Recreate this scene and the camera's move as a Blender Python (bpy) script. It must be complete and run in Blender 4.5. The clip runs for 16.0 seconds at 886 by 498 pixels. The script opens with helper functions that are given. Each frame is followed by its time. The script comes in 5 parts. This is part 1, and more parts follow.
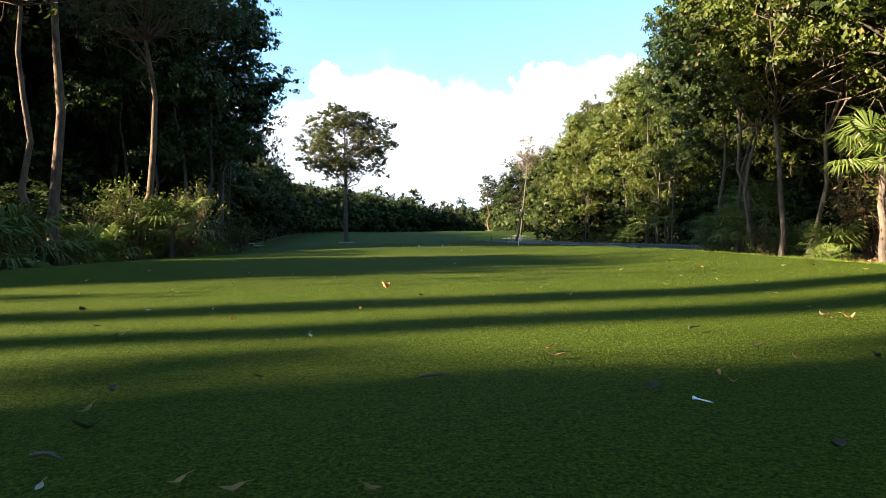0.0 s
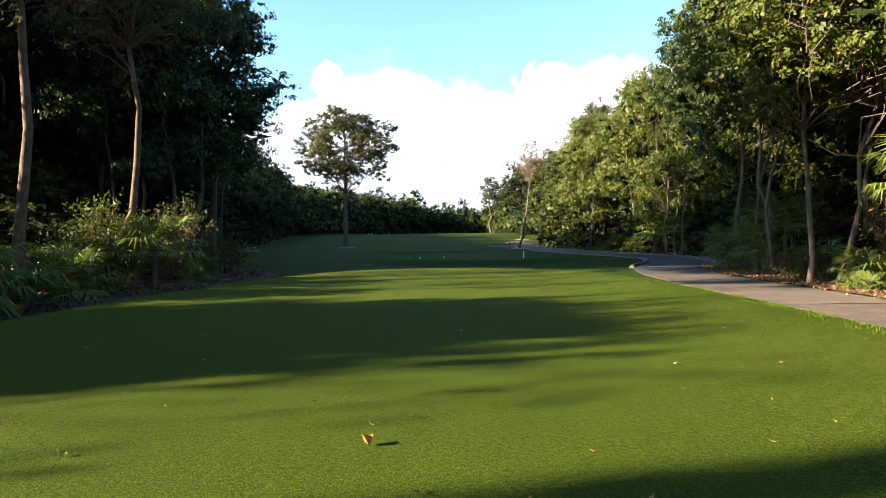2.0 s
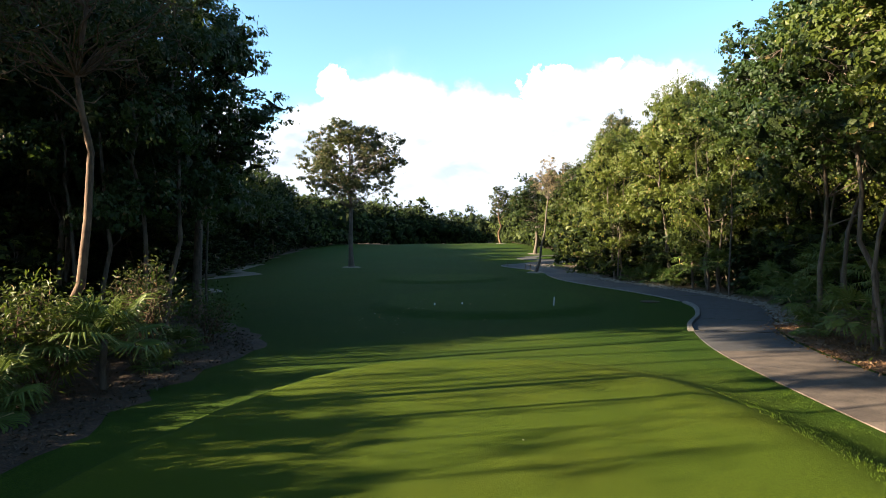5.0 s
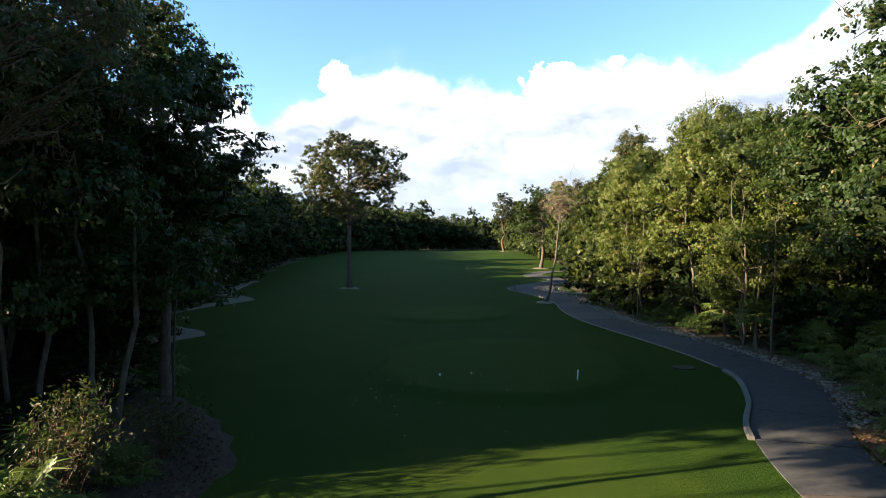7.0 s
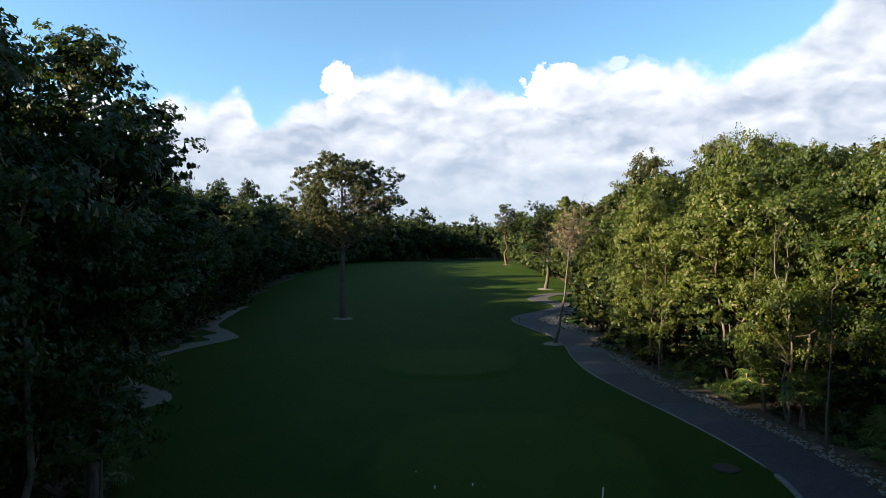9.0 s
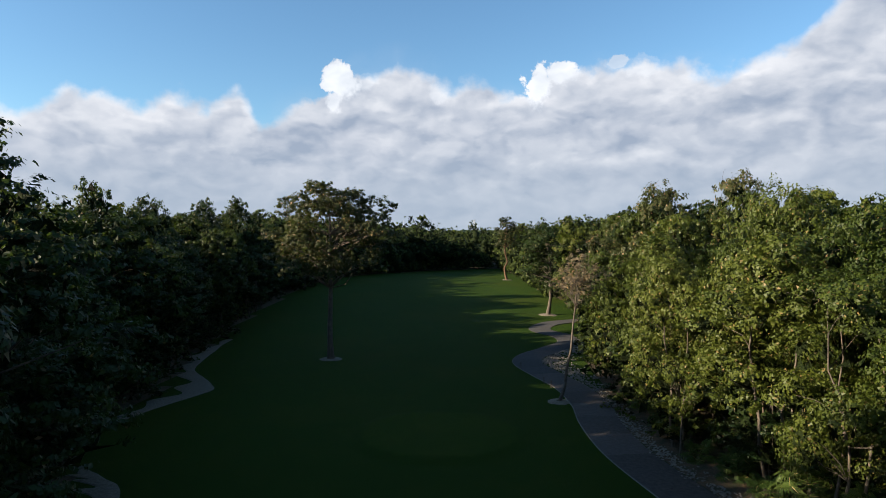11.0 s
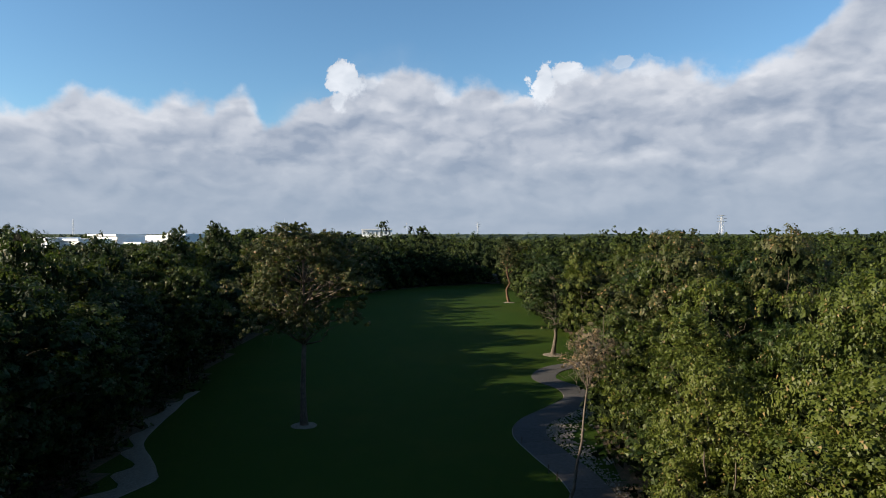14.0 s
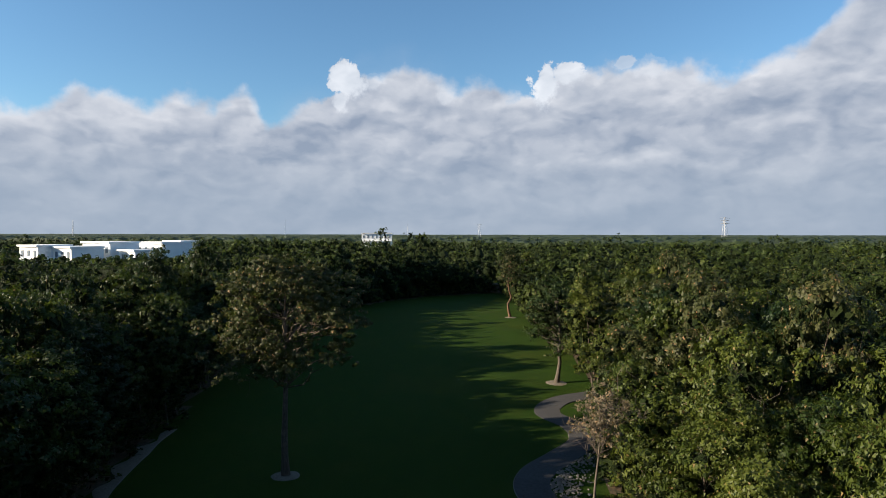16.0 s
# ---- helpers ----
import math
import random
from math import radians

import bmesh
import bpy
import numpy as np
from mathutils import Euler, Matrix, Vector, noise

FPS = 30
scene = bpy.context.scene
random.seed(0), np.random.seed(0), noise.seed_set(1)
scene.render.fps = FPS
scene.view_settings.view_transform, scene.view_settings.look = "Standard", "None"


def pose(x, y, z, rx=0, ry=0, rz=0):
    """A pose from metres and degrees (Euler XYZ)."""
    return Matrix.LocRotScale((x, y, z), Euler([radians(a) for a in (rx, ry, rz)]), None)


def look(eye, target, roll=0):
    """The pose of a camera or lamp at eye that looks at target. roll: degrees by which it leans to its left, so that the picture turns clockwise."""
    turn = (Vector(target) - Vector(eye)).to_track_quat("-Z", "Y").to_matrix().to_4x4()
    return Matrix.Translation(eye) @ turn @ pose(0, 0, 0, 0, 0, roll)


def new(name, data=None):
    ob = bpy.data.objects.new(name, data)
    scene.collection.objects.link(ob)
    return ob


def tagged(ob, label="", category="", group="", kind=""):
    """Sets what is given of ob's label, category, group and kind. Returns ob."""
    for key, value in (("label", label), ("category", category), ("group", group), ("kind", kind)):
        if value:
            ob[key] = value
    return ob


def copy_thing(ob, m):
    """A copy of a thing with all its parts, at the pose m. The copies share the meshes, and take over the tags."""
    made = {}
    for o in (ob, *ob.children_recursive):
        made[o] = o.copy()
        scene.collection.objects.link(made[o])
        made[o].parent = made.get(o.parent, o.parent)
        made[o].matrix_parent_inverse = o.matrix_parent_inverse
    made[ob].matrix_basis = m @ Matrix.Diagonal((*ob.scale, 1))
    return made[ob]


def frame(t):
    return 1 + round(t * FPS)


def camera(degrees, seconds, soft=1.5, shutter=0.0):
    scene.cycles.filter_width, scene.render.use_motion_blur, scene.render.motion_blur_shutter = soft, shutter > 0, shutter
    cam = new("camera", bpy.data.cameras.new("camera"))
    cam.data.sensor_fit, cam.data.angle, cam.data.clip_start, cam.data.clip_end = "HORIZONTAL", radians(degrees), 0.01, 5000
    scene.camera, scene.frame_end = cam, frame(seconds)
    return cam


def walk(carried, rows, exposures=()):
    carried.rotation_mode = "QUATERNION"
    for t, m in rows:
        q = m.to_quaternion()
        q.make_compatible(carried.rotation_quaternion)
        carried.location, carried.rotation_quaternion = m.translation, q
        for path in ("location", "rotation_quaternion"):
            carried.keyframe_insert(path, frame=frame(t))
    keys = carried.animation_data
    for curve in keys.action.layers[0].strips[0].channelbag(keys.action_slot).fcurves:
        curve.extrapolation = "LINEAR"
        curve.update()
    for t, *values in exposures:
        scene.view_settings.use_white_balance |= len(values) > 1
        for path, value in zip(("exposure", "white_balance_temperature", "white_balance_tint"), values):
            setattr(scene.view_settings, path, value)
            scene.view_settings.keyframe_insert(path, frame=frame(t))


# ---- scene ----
cam = camera(70.0, 16.0, soft=0.55)
PATH = [
    (0, (0.533, 2.238, 0.323), (0.403, 4.234, 0.279), -0.8),
    (0.5, (0.538, 2.523, 0.393), (0.407, 4.519, 0.35), -0.8),
    (1, (0.526, 2.804, 0.506), (0.394, 4.8, 0.463), -0.8),
    (1.5, (0.476, 3.106, 0.682), (0.344, 5.102, 0.639), -0.7),
    (2, (0.441, 3.406, 0.88), (0.307, 5.401, 0.835), -0.7),
    (2.5, (0.327, 3.839, 1.072), (0.193, 5.834, 1.028), -0.7),
    (3, (0.224, 4.438, 1.267), (0.085, 6.433, 1.224), -0.7),
    (3.5, (0.058, 5.119, 1.547), (-0.083, 7.113, 1.503), -0.8),
    (4, (-0.04, 5.706, 1.901), (-0.187, 7.7, 1.858), -0.9),
    (4.2, (-0.087, 5.941, 1.971), (-0.236, 7.935, 1.94), -0.9),
    (6.5, (-0.628, 9.53, 4.208), (-0.782, 11.523, 4.162), -0.5),
    (7, (-0.733, 10.391, 4.765), (-0.888, 12.385, 4.72), -0.4),
    (7.5, (-0.882, 11.311, 5.336), (-1.038, 13.305, 5.291), -0.4),
    (8, (-0.957, 12.304, 5.914), (-1.114, 14.298, 5.869), -0.3),
    (8.5, (-0.944, 13.304, 6.552), (-1.101, 15.298, 6.507), -0.3),
    (9, (-0.856, 14.38, 7.158), (-1.016, 16.373, 7.115), -0.3),
    (11.5, (-0.807, 19.779, 10.806), (-0.966, 21.772, 10.758), -0.2),
    (12, (-0.772, 21.143, 11.313), (-0.933, 23.136, 11.266), -0.1),
    (12.5, (-0.667, 22.519, 11.854), (-0.83, 24.511, 11.807), -0.2),
    (13, (-0.58, 23.68, 12.462), (-0.746, 25.672, 12.416), -0.1),
    (13.5, (-0.504, 24.661, 13.097), (-0.672, 26.654, 13.051), -0.1),
    (14, (-0.349, 25.596, 13.774), (-0.521, 27.588, 13.727), -0.0),
    (14.5, (-0.304, 26.478, 14.419), (-0.478, 28.47, 14.371), -0.0),
    (15, (-0.28, 27.415, 15.024), (-0.455, 29.407, 14.976), 0.0),
    (15.5, (-0.285, 28.493, 15.566), (-0.461, 30.485, 15.518), 0.0),
    (16, (-0.258, 29.72, 15.986), (-0.435, 31.712, 15.939), 0.1),
]
# exposure over the flight: the sky takes more of the picture as the camera climbs
EXPOSURES = [(0.0, 2.93, 6550, 10), (4.0, 2.74, 6550, 10), (6.5, 2.48, 6500, 10), (9.0, 2.0, 6300, 10), (12.0, 1.40, 6150, 10), (16.0, 1.28, 6050, 10)]
walk(cam, [(t, look(eye, target, roll)) for t, eye, target, roll in PATH], EXPOSURES)

# ---- daylight ----
SUN_TURN, SUN_HIGH = 17.0, 17.6          # degrees: light runs to +x, turned to +y; height of the sun
SKY_STRENGTH, SUN_STRENGTH = 0.065, 5.6
CLOUD_LIGHT = 0.345
to_sun = Vector((-math.cos(radians(SUN_TURN)) * math.cos(radians(SUN_HIGH)),
                 -math.sin(radians(SUN_TURN)) * math.cos(radians(SUN_HIGH)), math.sin(radians(SUN_HIGH))))
sun = new("sun", bpy.data.lights.new("sun", "SUN"))
sun.data.energy, sun.data.angle, sun.data.color = SUN_STRENGTH, radians(0.6), (1.0, 0.82, 0.585)
sun.matrix_world = look(to_sun * 100, (0, 0, 0))


class Nodes:
    """Short notation for node trees."""

    def __init__(self, tree):
        self.tree = tree

    def add(self, kind, ins=None):
        n = self.tree.nodes.new(kind)
        for k, v in (ins or {}).items():
            if isinstance(v, bpy.types.NodeSocket):
                self.tree.links.new(v, n.inputs[k])
            else:
                n.inputs[k].default_value = v
        return n

    def math(self, op, a, b=0.0, c=0.0, clamp=False):
        n = self.tree.nodes.new("ShaderNodeMath")
        n.operation, n.use_clamp = op, clamp
        return self.wire(n, {0: a, 1: b, 2: c}).outputs[0]

    def wire(self, n, ins):
        for k, v in ins.items():
            if isinstance(v, bpy.types.NodeSocket):
                self.tree.links.new(v, n.inputs[k])
            else:
                n.inputs[k].default_value = v
        return n

    def vec(self, op, a, b, scale=1.0):
        n = self.tree.nodes.new("ShaderNodeVectorMath")
        n.operation = op
        return self.wire(n, {0: a, 1: b, 3: scale}).outputs[0]

    def mix(self, fac, a, b):
        n = self.tree.nodes.new("ShaderNodeMix")
        n.data_type = "RGBA"
        return self.wire(n, {0: fac, 6: a, 7: b}).outputs[2]

    def noise(self, vec, scale, detail=4.0, rough=0.55, out="Fac", warp=0.0):
        return self.add("ShaderNodeTexNoise", {"Vector": vec, "Scale": scale, "Detail": detail, "Roughness": rough, "Distortion": warp}).outputs[out]

    def span(self, v, a, b, c=0.0, d=1.0, smooth=False):
        n = self.tree.nodes.new("ShaderNodeMapRange")
        n.interpolation_type = "SMOOTHSTEP" if smooth else "LINEAR"
        return self.wire(n, {0: v, 1: a, 2: b, 3: c, 4: d}).outputs[0]

    def curve(self, v, pts):
        n = self.add("ShaderNodeFloatCurve", {"Value": v})
        cv = n.mapping.curves[0]
        cv.points[0].location, cv.points[1].location = pts[0], pts[-1]
        for p in pts[1:-1]:
            cv.points.new(*p)
        n.mapping.update()
        return n.outputs[0]


# cumulus bank round the horizon: azimuth and height of its upper rim, in degrees
RIM = [(-45, 8), (-39.7, 9.1), (-37.9, 9.8), (-36.7, 10.7), (-35.7, 11.4), (-35.1, 11.6), (-34.2, 11), (-32.6, 10.6), (-30.2, 10.5), (-27.2, 11.9), (-24.5, 11.1), (-22.7, 11.7), (-21.3, 10.8), (-20.4, 9.8), (-18.9, 10.7), (-15.5, 12.3), (-12, 14.1), (-9, 14.4), (-5.4, 13.7), (-3.9, 12.8), (-1.8, 13.2), (1.2, 12.2), (2.7, 12), (5.5, 14.5), (8.2, 14.6), (12, 14.4), (13.4, 14.7), (15.7, 14.1), (17, 13.1), (20, 12.8), (23.3, 13.9), (24.9, 14.7), (26.8, 16.6), (29, 18.3), (38, 17), (45, 9)]
LIT_TOPS = [(-45, 0.25), (-36, 0.45), (-30, 0.3), (-18, 0.3), (-15.6, 1.0), (-13.2, 1.0), (-10.6, 0.4), (-3, 0.3), (1.5, 0.5), (3.4, 1.0), (6.8, 0.95), (9.5, 0.5), (13, 0.7), (17, 0.35), (45, 0.4)]

world = bpy.data.worlds.new("sky")
scene.world = world
world.use_nodes = True
world.node_tree.nodes.clear()
N = Nodes(world.node_tree)
gen = N.add("ShaderNodeTexCoord").outputs["Generated"]
xyz = N.add("ShaderNodeSeparateXYZ", {0: gen})
az = N.math("ARCTAN2", xyz.outputs[0], xyz.outputs[1])
el = N.math("ARCSINE", xyz.outputs[2])
az01 = N.span(az, radians(-45), radians(45))
rim = N.math("MULTIPLY", N.curve(az01, [((a + 45) / 90, e / 30) for a, e in RIM]), radians(30))
tops = N.curve(az01, [((a + 45) / 90, v) for a, v in LIT_TOPS])
puff = N.noise(gen, 15.0, 5.0, 0.52)
puff2 = N.noise(gen, 5.0, 3.0, 0.5)
edge = N.math("ADD", N.math("SUBTRACT", rim, el), N.math("MULTIPLY", N.math("SUBTRACT", puff, 0.5), 0.10))
crisp = N.span(tops, 0.3, 1.0, 0.02, 0.008)
cover = N.span(N.math("DIVIDE", edge, crisp), -0.4, 1.0, smooth=True)
veil = N.span(N.math("ADD", edge, N.math("MULTIPLY", N.math("SUBTRACT", puff2, 0.62), 0.2)), -0.05, 0.06, 0.0, 0.22, smooth=True)
cover = N.math("MAXIMUM", cover, veil)
deg_az, deg_el = N.math("MULTIPLY", az, 57.2958), N.math("MULTIPLY", el, 57.2958)
crest = N.math("MULTIPLY", N.math("SUBTRACT", N.noise(gen, 26.0, 7.0, 0.6), 0.5), 2.3)
tower = None
for a, e, ra, re, power in ((-13.7, 13.6, 1.7, 2.0, 1.0), (-14.3, 11.6, 0.9, 1.3, 0.75), (3.7, 13.1, 1.6, 2.3, 1.0), (6.2, 14.0, 2.2, 1.1, 0.8), (10.8, 14.6, 1.6, 0.9, 0.6), (-4.8, 12.6, 1.0, 1.0, 0.4), (12.6, 14.2, 2.4, 1.2, 0.45), (-11.0, 13.6, 1.3, 1.0, 0.45)):
    da = N.math("DIVIDE", N.math("SUBTRACT", deg_az, a), ra)
    de = N.math("DIVIDE", N.math("SUBTRACT", deg_el, e), re)
    dist = N.math("ADD", N.math("SQRT", N.math("ADD", N.math("MULTIPLY", da, da), N.math("MULTIPLY", de, de))), crest)
    one = N.span(dist, 0.55, 1.02, power, 0.0, smooth=True)
    tower = one if tower is None else N.math("MAXIMUM", tower, one)
cover = N.math("MAXIMUM", cover, N.span(tower, 0.3, 0.8, smooth=True))
flat = N.vec("MULTIPLY", gen, (1.0, 1.0, 1.75))
wavy = N.vec("ADD", flat, N.vec("SCALE", N.add("ShaderNodeTexNoise", {"Vector": flat, "Scale": 9.0, "Detail": 5.0, "Roughness": 0.55}).outputs["Color"], (0, 0, 0), 0.10))
cells = N.add("ShaderNodeTexVoronoi", {"Vector": wavy, "Scale": 6.5, "Detail": 2.0, "Roughness": 0.5})
heap = N.span(cells.outputs["Distance"], 0.05, 0.75, 0.66, 0.36)
bank = N.noise(N.vec("MULTIPLY", gen, (1.0, 1.0, 2.4)), 5.0, 7.0, 0.58)
billow = []
for shift in ((0.0, 0.0, 0.0), (0.016, 0.003, -0.026)):
    at = N.vec("ADD", wavy, shift)
    height = N.math("MULTIPLY", N.noise(at, 6.0, 8.0, 0.55), 0.7)
    for scale, weight in ((8.0, 0.7), (19.0, 0.4), (46.0, 0.2)):
        puffs = N.add("ShaderNodeTexVoronoi", {"Vector": at, "Scale": scale})
        puffs.feature = "SMOOTH_F1"
        puffs.inputs["Smoothness"].default_value = 0.55
        height = N.math("SUBTRACT", height, N.math("MULTIPLY", puffs.outputs["Distance"], weight))
    billow.append(height)
relief = N.math("MULTIPLY", N.math("SUBTRACT", billow[0], billow[1]), 1.05)
near_top = N.span(edge, 0.0, 0.05, 0.28, 0.0, smooth=True)
shade = N.math("ADD", N.math("ADD", N.span(heap, 0.36, 0.66, 0.05, 0.3), relief), N.math("ADD", N.span(bank, 0.34, 0.66, 0.18, 0.42), near_top), clamp=True)
cloud = N.mix(shade, (0.37, 0.43, 0.53, 1), (0.96, 0.945, 0.945, 1))
low = N.span(el, 0.02, 0.17, 1.0, 0.0, smooth=True)
cloud = N.mix(N.math("MULTIPLY", low, 0.75), cloud, (0.43, 0.505, 0.595, 1))
bright = N.mix(N.math("ADD", 0.62, N.math("MULTIPLY", relief, 1.3), clamp=True), (0.74, 0.78, 0.83, 1), (1.10, 1.10, 1.10, 1))
cloud = N.mix(tower, cloud, bright)
sky = N.add("ShaderNodeTexSky")
sky.sky_type, sky.sun_disc = "NISHITA", False
sky.sun_elevation, sky.sun_rotation = radians(SUN_HIGH), math.atan2(to_sun.x, to_sun.y)
sky.altitude, sky.air_density, sky.dust_density, sky.ozone_density = 10, 1.0, 0.4, 2.5
deep = N.vec("MULTIPLY", sky.outputs[0], (0.85, 1.0, 1.02))
sky_bg = N.add("ShaderNodeBackground", {"Color": deep, "Strength": SKY_STRENGTH})
cloud_bg = N.add("ShaderNodeBackground", {"Color": cloud, "Strength": CLOUD_LIGHT})
both = N.add("ShaderNodeMixShader", {0: cover, 1: sky_bg.outputs[0], 2: cloud_bg.outputs[0]})
N.add("ShaderNodeOutputWorld", {0: both.outputs[0]})


# ---- materials ----
def material(name):
    m = bpy.data.materials.new(name)
    m.use_nodes = True
    m.node_tree.nodes.clear()
    return m, Nodes(m.node_tree)


def surface(N, color, rough=0.7, bump=None, strength=0.3, distance=0.01, spec=0.3, metal=0.0):
    ins = {"Base Color": color, "Roughness": rough, "Specular IOR Level": spec, "Metallic": metal}
    if bump is not None:
        ins["Normal"] = N.add("ShaderNodeBump", {"Height": bump, "Strength": strength, "Distance": distance}).outputs[0]
    return N.add("ShaderNodeBsdfPrincipled", ins).outputs[0]


def done(N, shader):
    N.add("ShaderNodeOutputMaterial", {0: shader})


def rgb(r, g, b):
    return (r, g, b, 1.0)


def leaf_material(name, dark, light, dry=None, dry_share=0.06, rough=0.5, through_light=0.3, gloss=0.2):
    """Leaves: each leaf its own shade, each tree its own cast, some light through the blade."""
    m, N = material(name)
    geo = N.add("ShaderNodeNewGeometry")
    one = geo.outputs["Random Per Island"]
    tree = N.add("ShaderNodeObjectInfo").outputs["Random"]
    pos = geo.outputs["Position"]
    drift = N.noise(pos, 0.17, 2.0, 0.6)
    k = N.math("ADD", N.math("MULTIPLY", one, 0.5), N.math("ADD", N.math("MULTIPLY", tree, 0.4), N.span(drift, 0.34, 0.66, -0.3, 0.42)), clamp=True)
    c = N.mix(k, rgb(*dark), rgb(*light))
    if dry:
        odd = N.math("FRACT", N.math("MULTIPLY", one, 37.0))
        c = N.mix(N.math("LESS_THAN", odd, dry_share), c, rgb(*dry))
    p = surface(N, c, rough, spec=gloss)
    tr = N.add("ShaderNodeBsdfTranslucent", {"Color": N.mix(0.4, c, rgb(0.10, 0.15, 0.018))})
    done(N, N.add("ShaderNodeMixShader", {0: through_light, 1: p, 2: tr.outputs[0]}).outputs[0])
    return m


def bark_material(name, a, b, scale=14.0):
    m, N = material(name)
    at = N.add("ShaderNodeTexCoord").outputs["Object"]
    long = N.vec("MULTIPLY", at, (1, 1, 0.22))
    n1 = N.noise(long, scale, 6.0, 0.65)
    n2 = N.noise(at, 2.2, 3.0)
    c = N.mix(N.span(n1, 0.35, 0.68), rgb(*a), rgb(*b))
    c = N.mix(N.span(n2, 0.52, 0.62, 0.0, 0.5), c, rgb(b[0] * 1.15, b[1] * 1.2, b[2] * 1.25))
    done(N, surface(N, c, 0.85, n1, 0.7, 0.03))
    return m


def turf_material(name, dark, light, patch, grain=420.0):
    m, N = material(name)
    pos = N.add("ShaderNodeNewGeometry").outputs["Position"]
    fine = N.noise(pos, grain, 3.0, 0.7)
    tuft = N.noise(pos, 38.0, 4.0, 0.65)
    blade = N.noise(pos, 125.0, 3.0, 0.7)
    wide = N.noise(pos, 0.55, 4.0, 0.6)
    huge = N.noise(pos, 0.07, 3.0)
    c = N.mix(N.span(fine, 0.3, 0.7), rgb(*dark), rgb(*light))
    c = N.mix(N.span(wide, 0.45, 0.75, 0.0, 0.5), c, rgb(*patch))
    c = N.mix(N.span(tuft, 0.38, 0.64, 0.6, 0.0), c, rgb(dark[0] * 0.5, dark[1] * 0.5, dark[2] * 0.5))
    c = N.mix(N.span(huge, 0.5, 0.75, 0.0, 0.4), c, rgb(patch[0] * 1.1, patch[1] * 0.85, patch[2]))
    c = N.mix(N.span(blade, 0.38, 0.54, 0.75, 0.0), c, rgb(dark[0] * 0.35, dark[1] * 0.35, dark[2] * 0.35))
    c = N.mix(N.span(blade, 0.55, 0.68, 0.0, 0.6), c, rgb(light[0] * 1.5, light[1] * 1.4, light[2] * 1.4))
    h = N.math("ADD", N.math("ADD", N.math("MULTIPLY", fine, 0.5), tuft), N.math("MULTIPLY", blade, 0.6))
    done(N, surface(N, c, 0.9, h, 0.9, 0.025, spec=0.04))
    return m


def speckle_material(name, a, b, c3, scale, rough=0.9, dist=0.02):
    m, N = material(name)
    pos = N.add("ShaderNodeNewGeometry").outputs["Position"]
    v = N.add("ShaderNodeTexVoronoi", {"Vector": pos, "Scale": scale})
    n = N.noise(pos, scale * 0.14, 5.0, 0.6)
    f = N.noise(pos, scale * 3.0, 3.0, 0.6)
    c = N.mix(N.add("ShaderNodeSeparateColor", {0: v.outputs["Color"]}).outputs[0], rgb(*a), rgb(*b))
    c = N.mix(N.span(n, 0.42, 0.64), c, rgb(*c3))
    done(N, surface(N, c, rough, N.math("ADD", f, v.outputs["Distance"]), 0.8, dist))
    return m


def plain_material(name, color, rough=0.6, scale=30.0, vary=0.25, metal=0.0):
    m, N = material(name)
    at = N.add("ShaderNodeTexCoord").outputs["Object"]
    n = N.noise(at, scale, 5.0, 0.6)
    w = N.noise(at, scale * 0.12, 3.0)
    tone = N.math("ADD", N.span(n, 0.3, 0.7, -vary * 0.5, vary * 0.5), N.span(w, 0.3, 0.7, -vary * 0.5, vary * 0.5))
    rnd = N.math("MULTIPLY", N.math("SUBTRACT", N.add("ShaderNodeObjectInfo").outputs["Random"], 0.5), vary)
    f = N.math("ADD", N.math("ADD", tone, rnd), 1.0)
    c = N.vec("SCALE", color[:3], (0, 0, 0), f)
    done(N, surface(N, c, rough, n, 0.3, 0.01, metal=metal))
    return m


LEAF_FOREST = leaf_material("leaf_forest", (0.0155, 0.0290, 0.0042), (0.066, 0.081, 0.0098), (0.13, 0.09, 0.035), 0.03)
LEAF_YELLOW = leaf_material("leaf_yellowish", (0.026, 0.042, 0.0065), (0.078, 0.092, 0.0125), (0.16, 0.115, 0.04), 0.04)
# dark green, darkened further to put the shade of the woods into the colour
LEAF_DARK_SHADED = leaf_material("leaf_dark_shaded", (0.0072, 0.0180, 0.0045), (0.0235, 0.0410, 0.0080), (0.12, 0.09, 0.04), 0.04)
LEAF_OLIVE = leaf_material("leaf_olive", (0.0223, 0.0300, 0.0082), (0.0610, 0.0622, 0.0196), (0.22, 0.13, 0.06), 0.05)
LEAF_DRY = leaf_material("leaf_dry", (0.13, 0.10, 0.062), (0.27, 0.215, 0.145), (0.24, 0.15, 0.08), 0.15)
LEAF_FAR = leaf_material("leaf_far", (0.016, 0.031, 0.006), (0.062, 0.080, 0.014))
FROND = leaf_material("palm_frond", (0.026, 0.050, 0.010), (0.095, 0.122, 0.024), (0.3, 0.22, 0.1), 0.06, 0.5, 0.16, 0.15)
# near-black for the clump hearts: the crown's inner shade put into the colour
m, N = material("crown_shade")
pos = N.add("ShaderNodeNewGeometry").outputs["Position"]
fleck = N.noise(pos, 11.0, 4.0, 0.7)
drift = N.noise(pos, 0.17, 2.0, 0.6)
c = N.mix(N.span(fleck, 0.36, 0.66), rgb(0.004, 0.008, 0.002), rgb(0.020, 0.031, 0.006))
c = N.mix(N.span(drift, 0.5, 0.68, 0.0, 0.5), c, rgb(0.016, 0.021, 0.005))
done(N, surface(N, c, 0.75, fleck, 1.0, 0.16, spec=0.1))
CROWN_SHADE = m
BARK_PALE = bark_material("bark_pale", (0.036, 0.020, 0.011), (0.125, 0.070, 0.037))
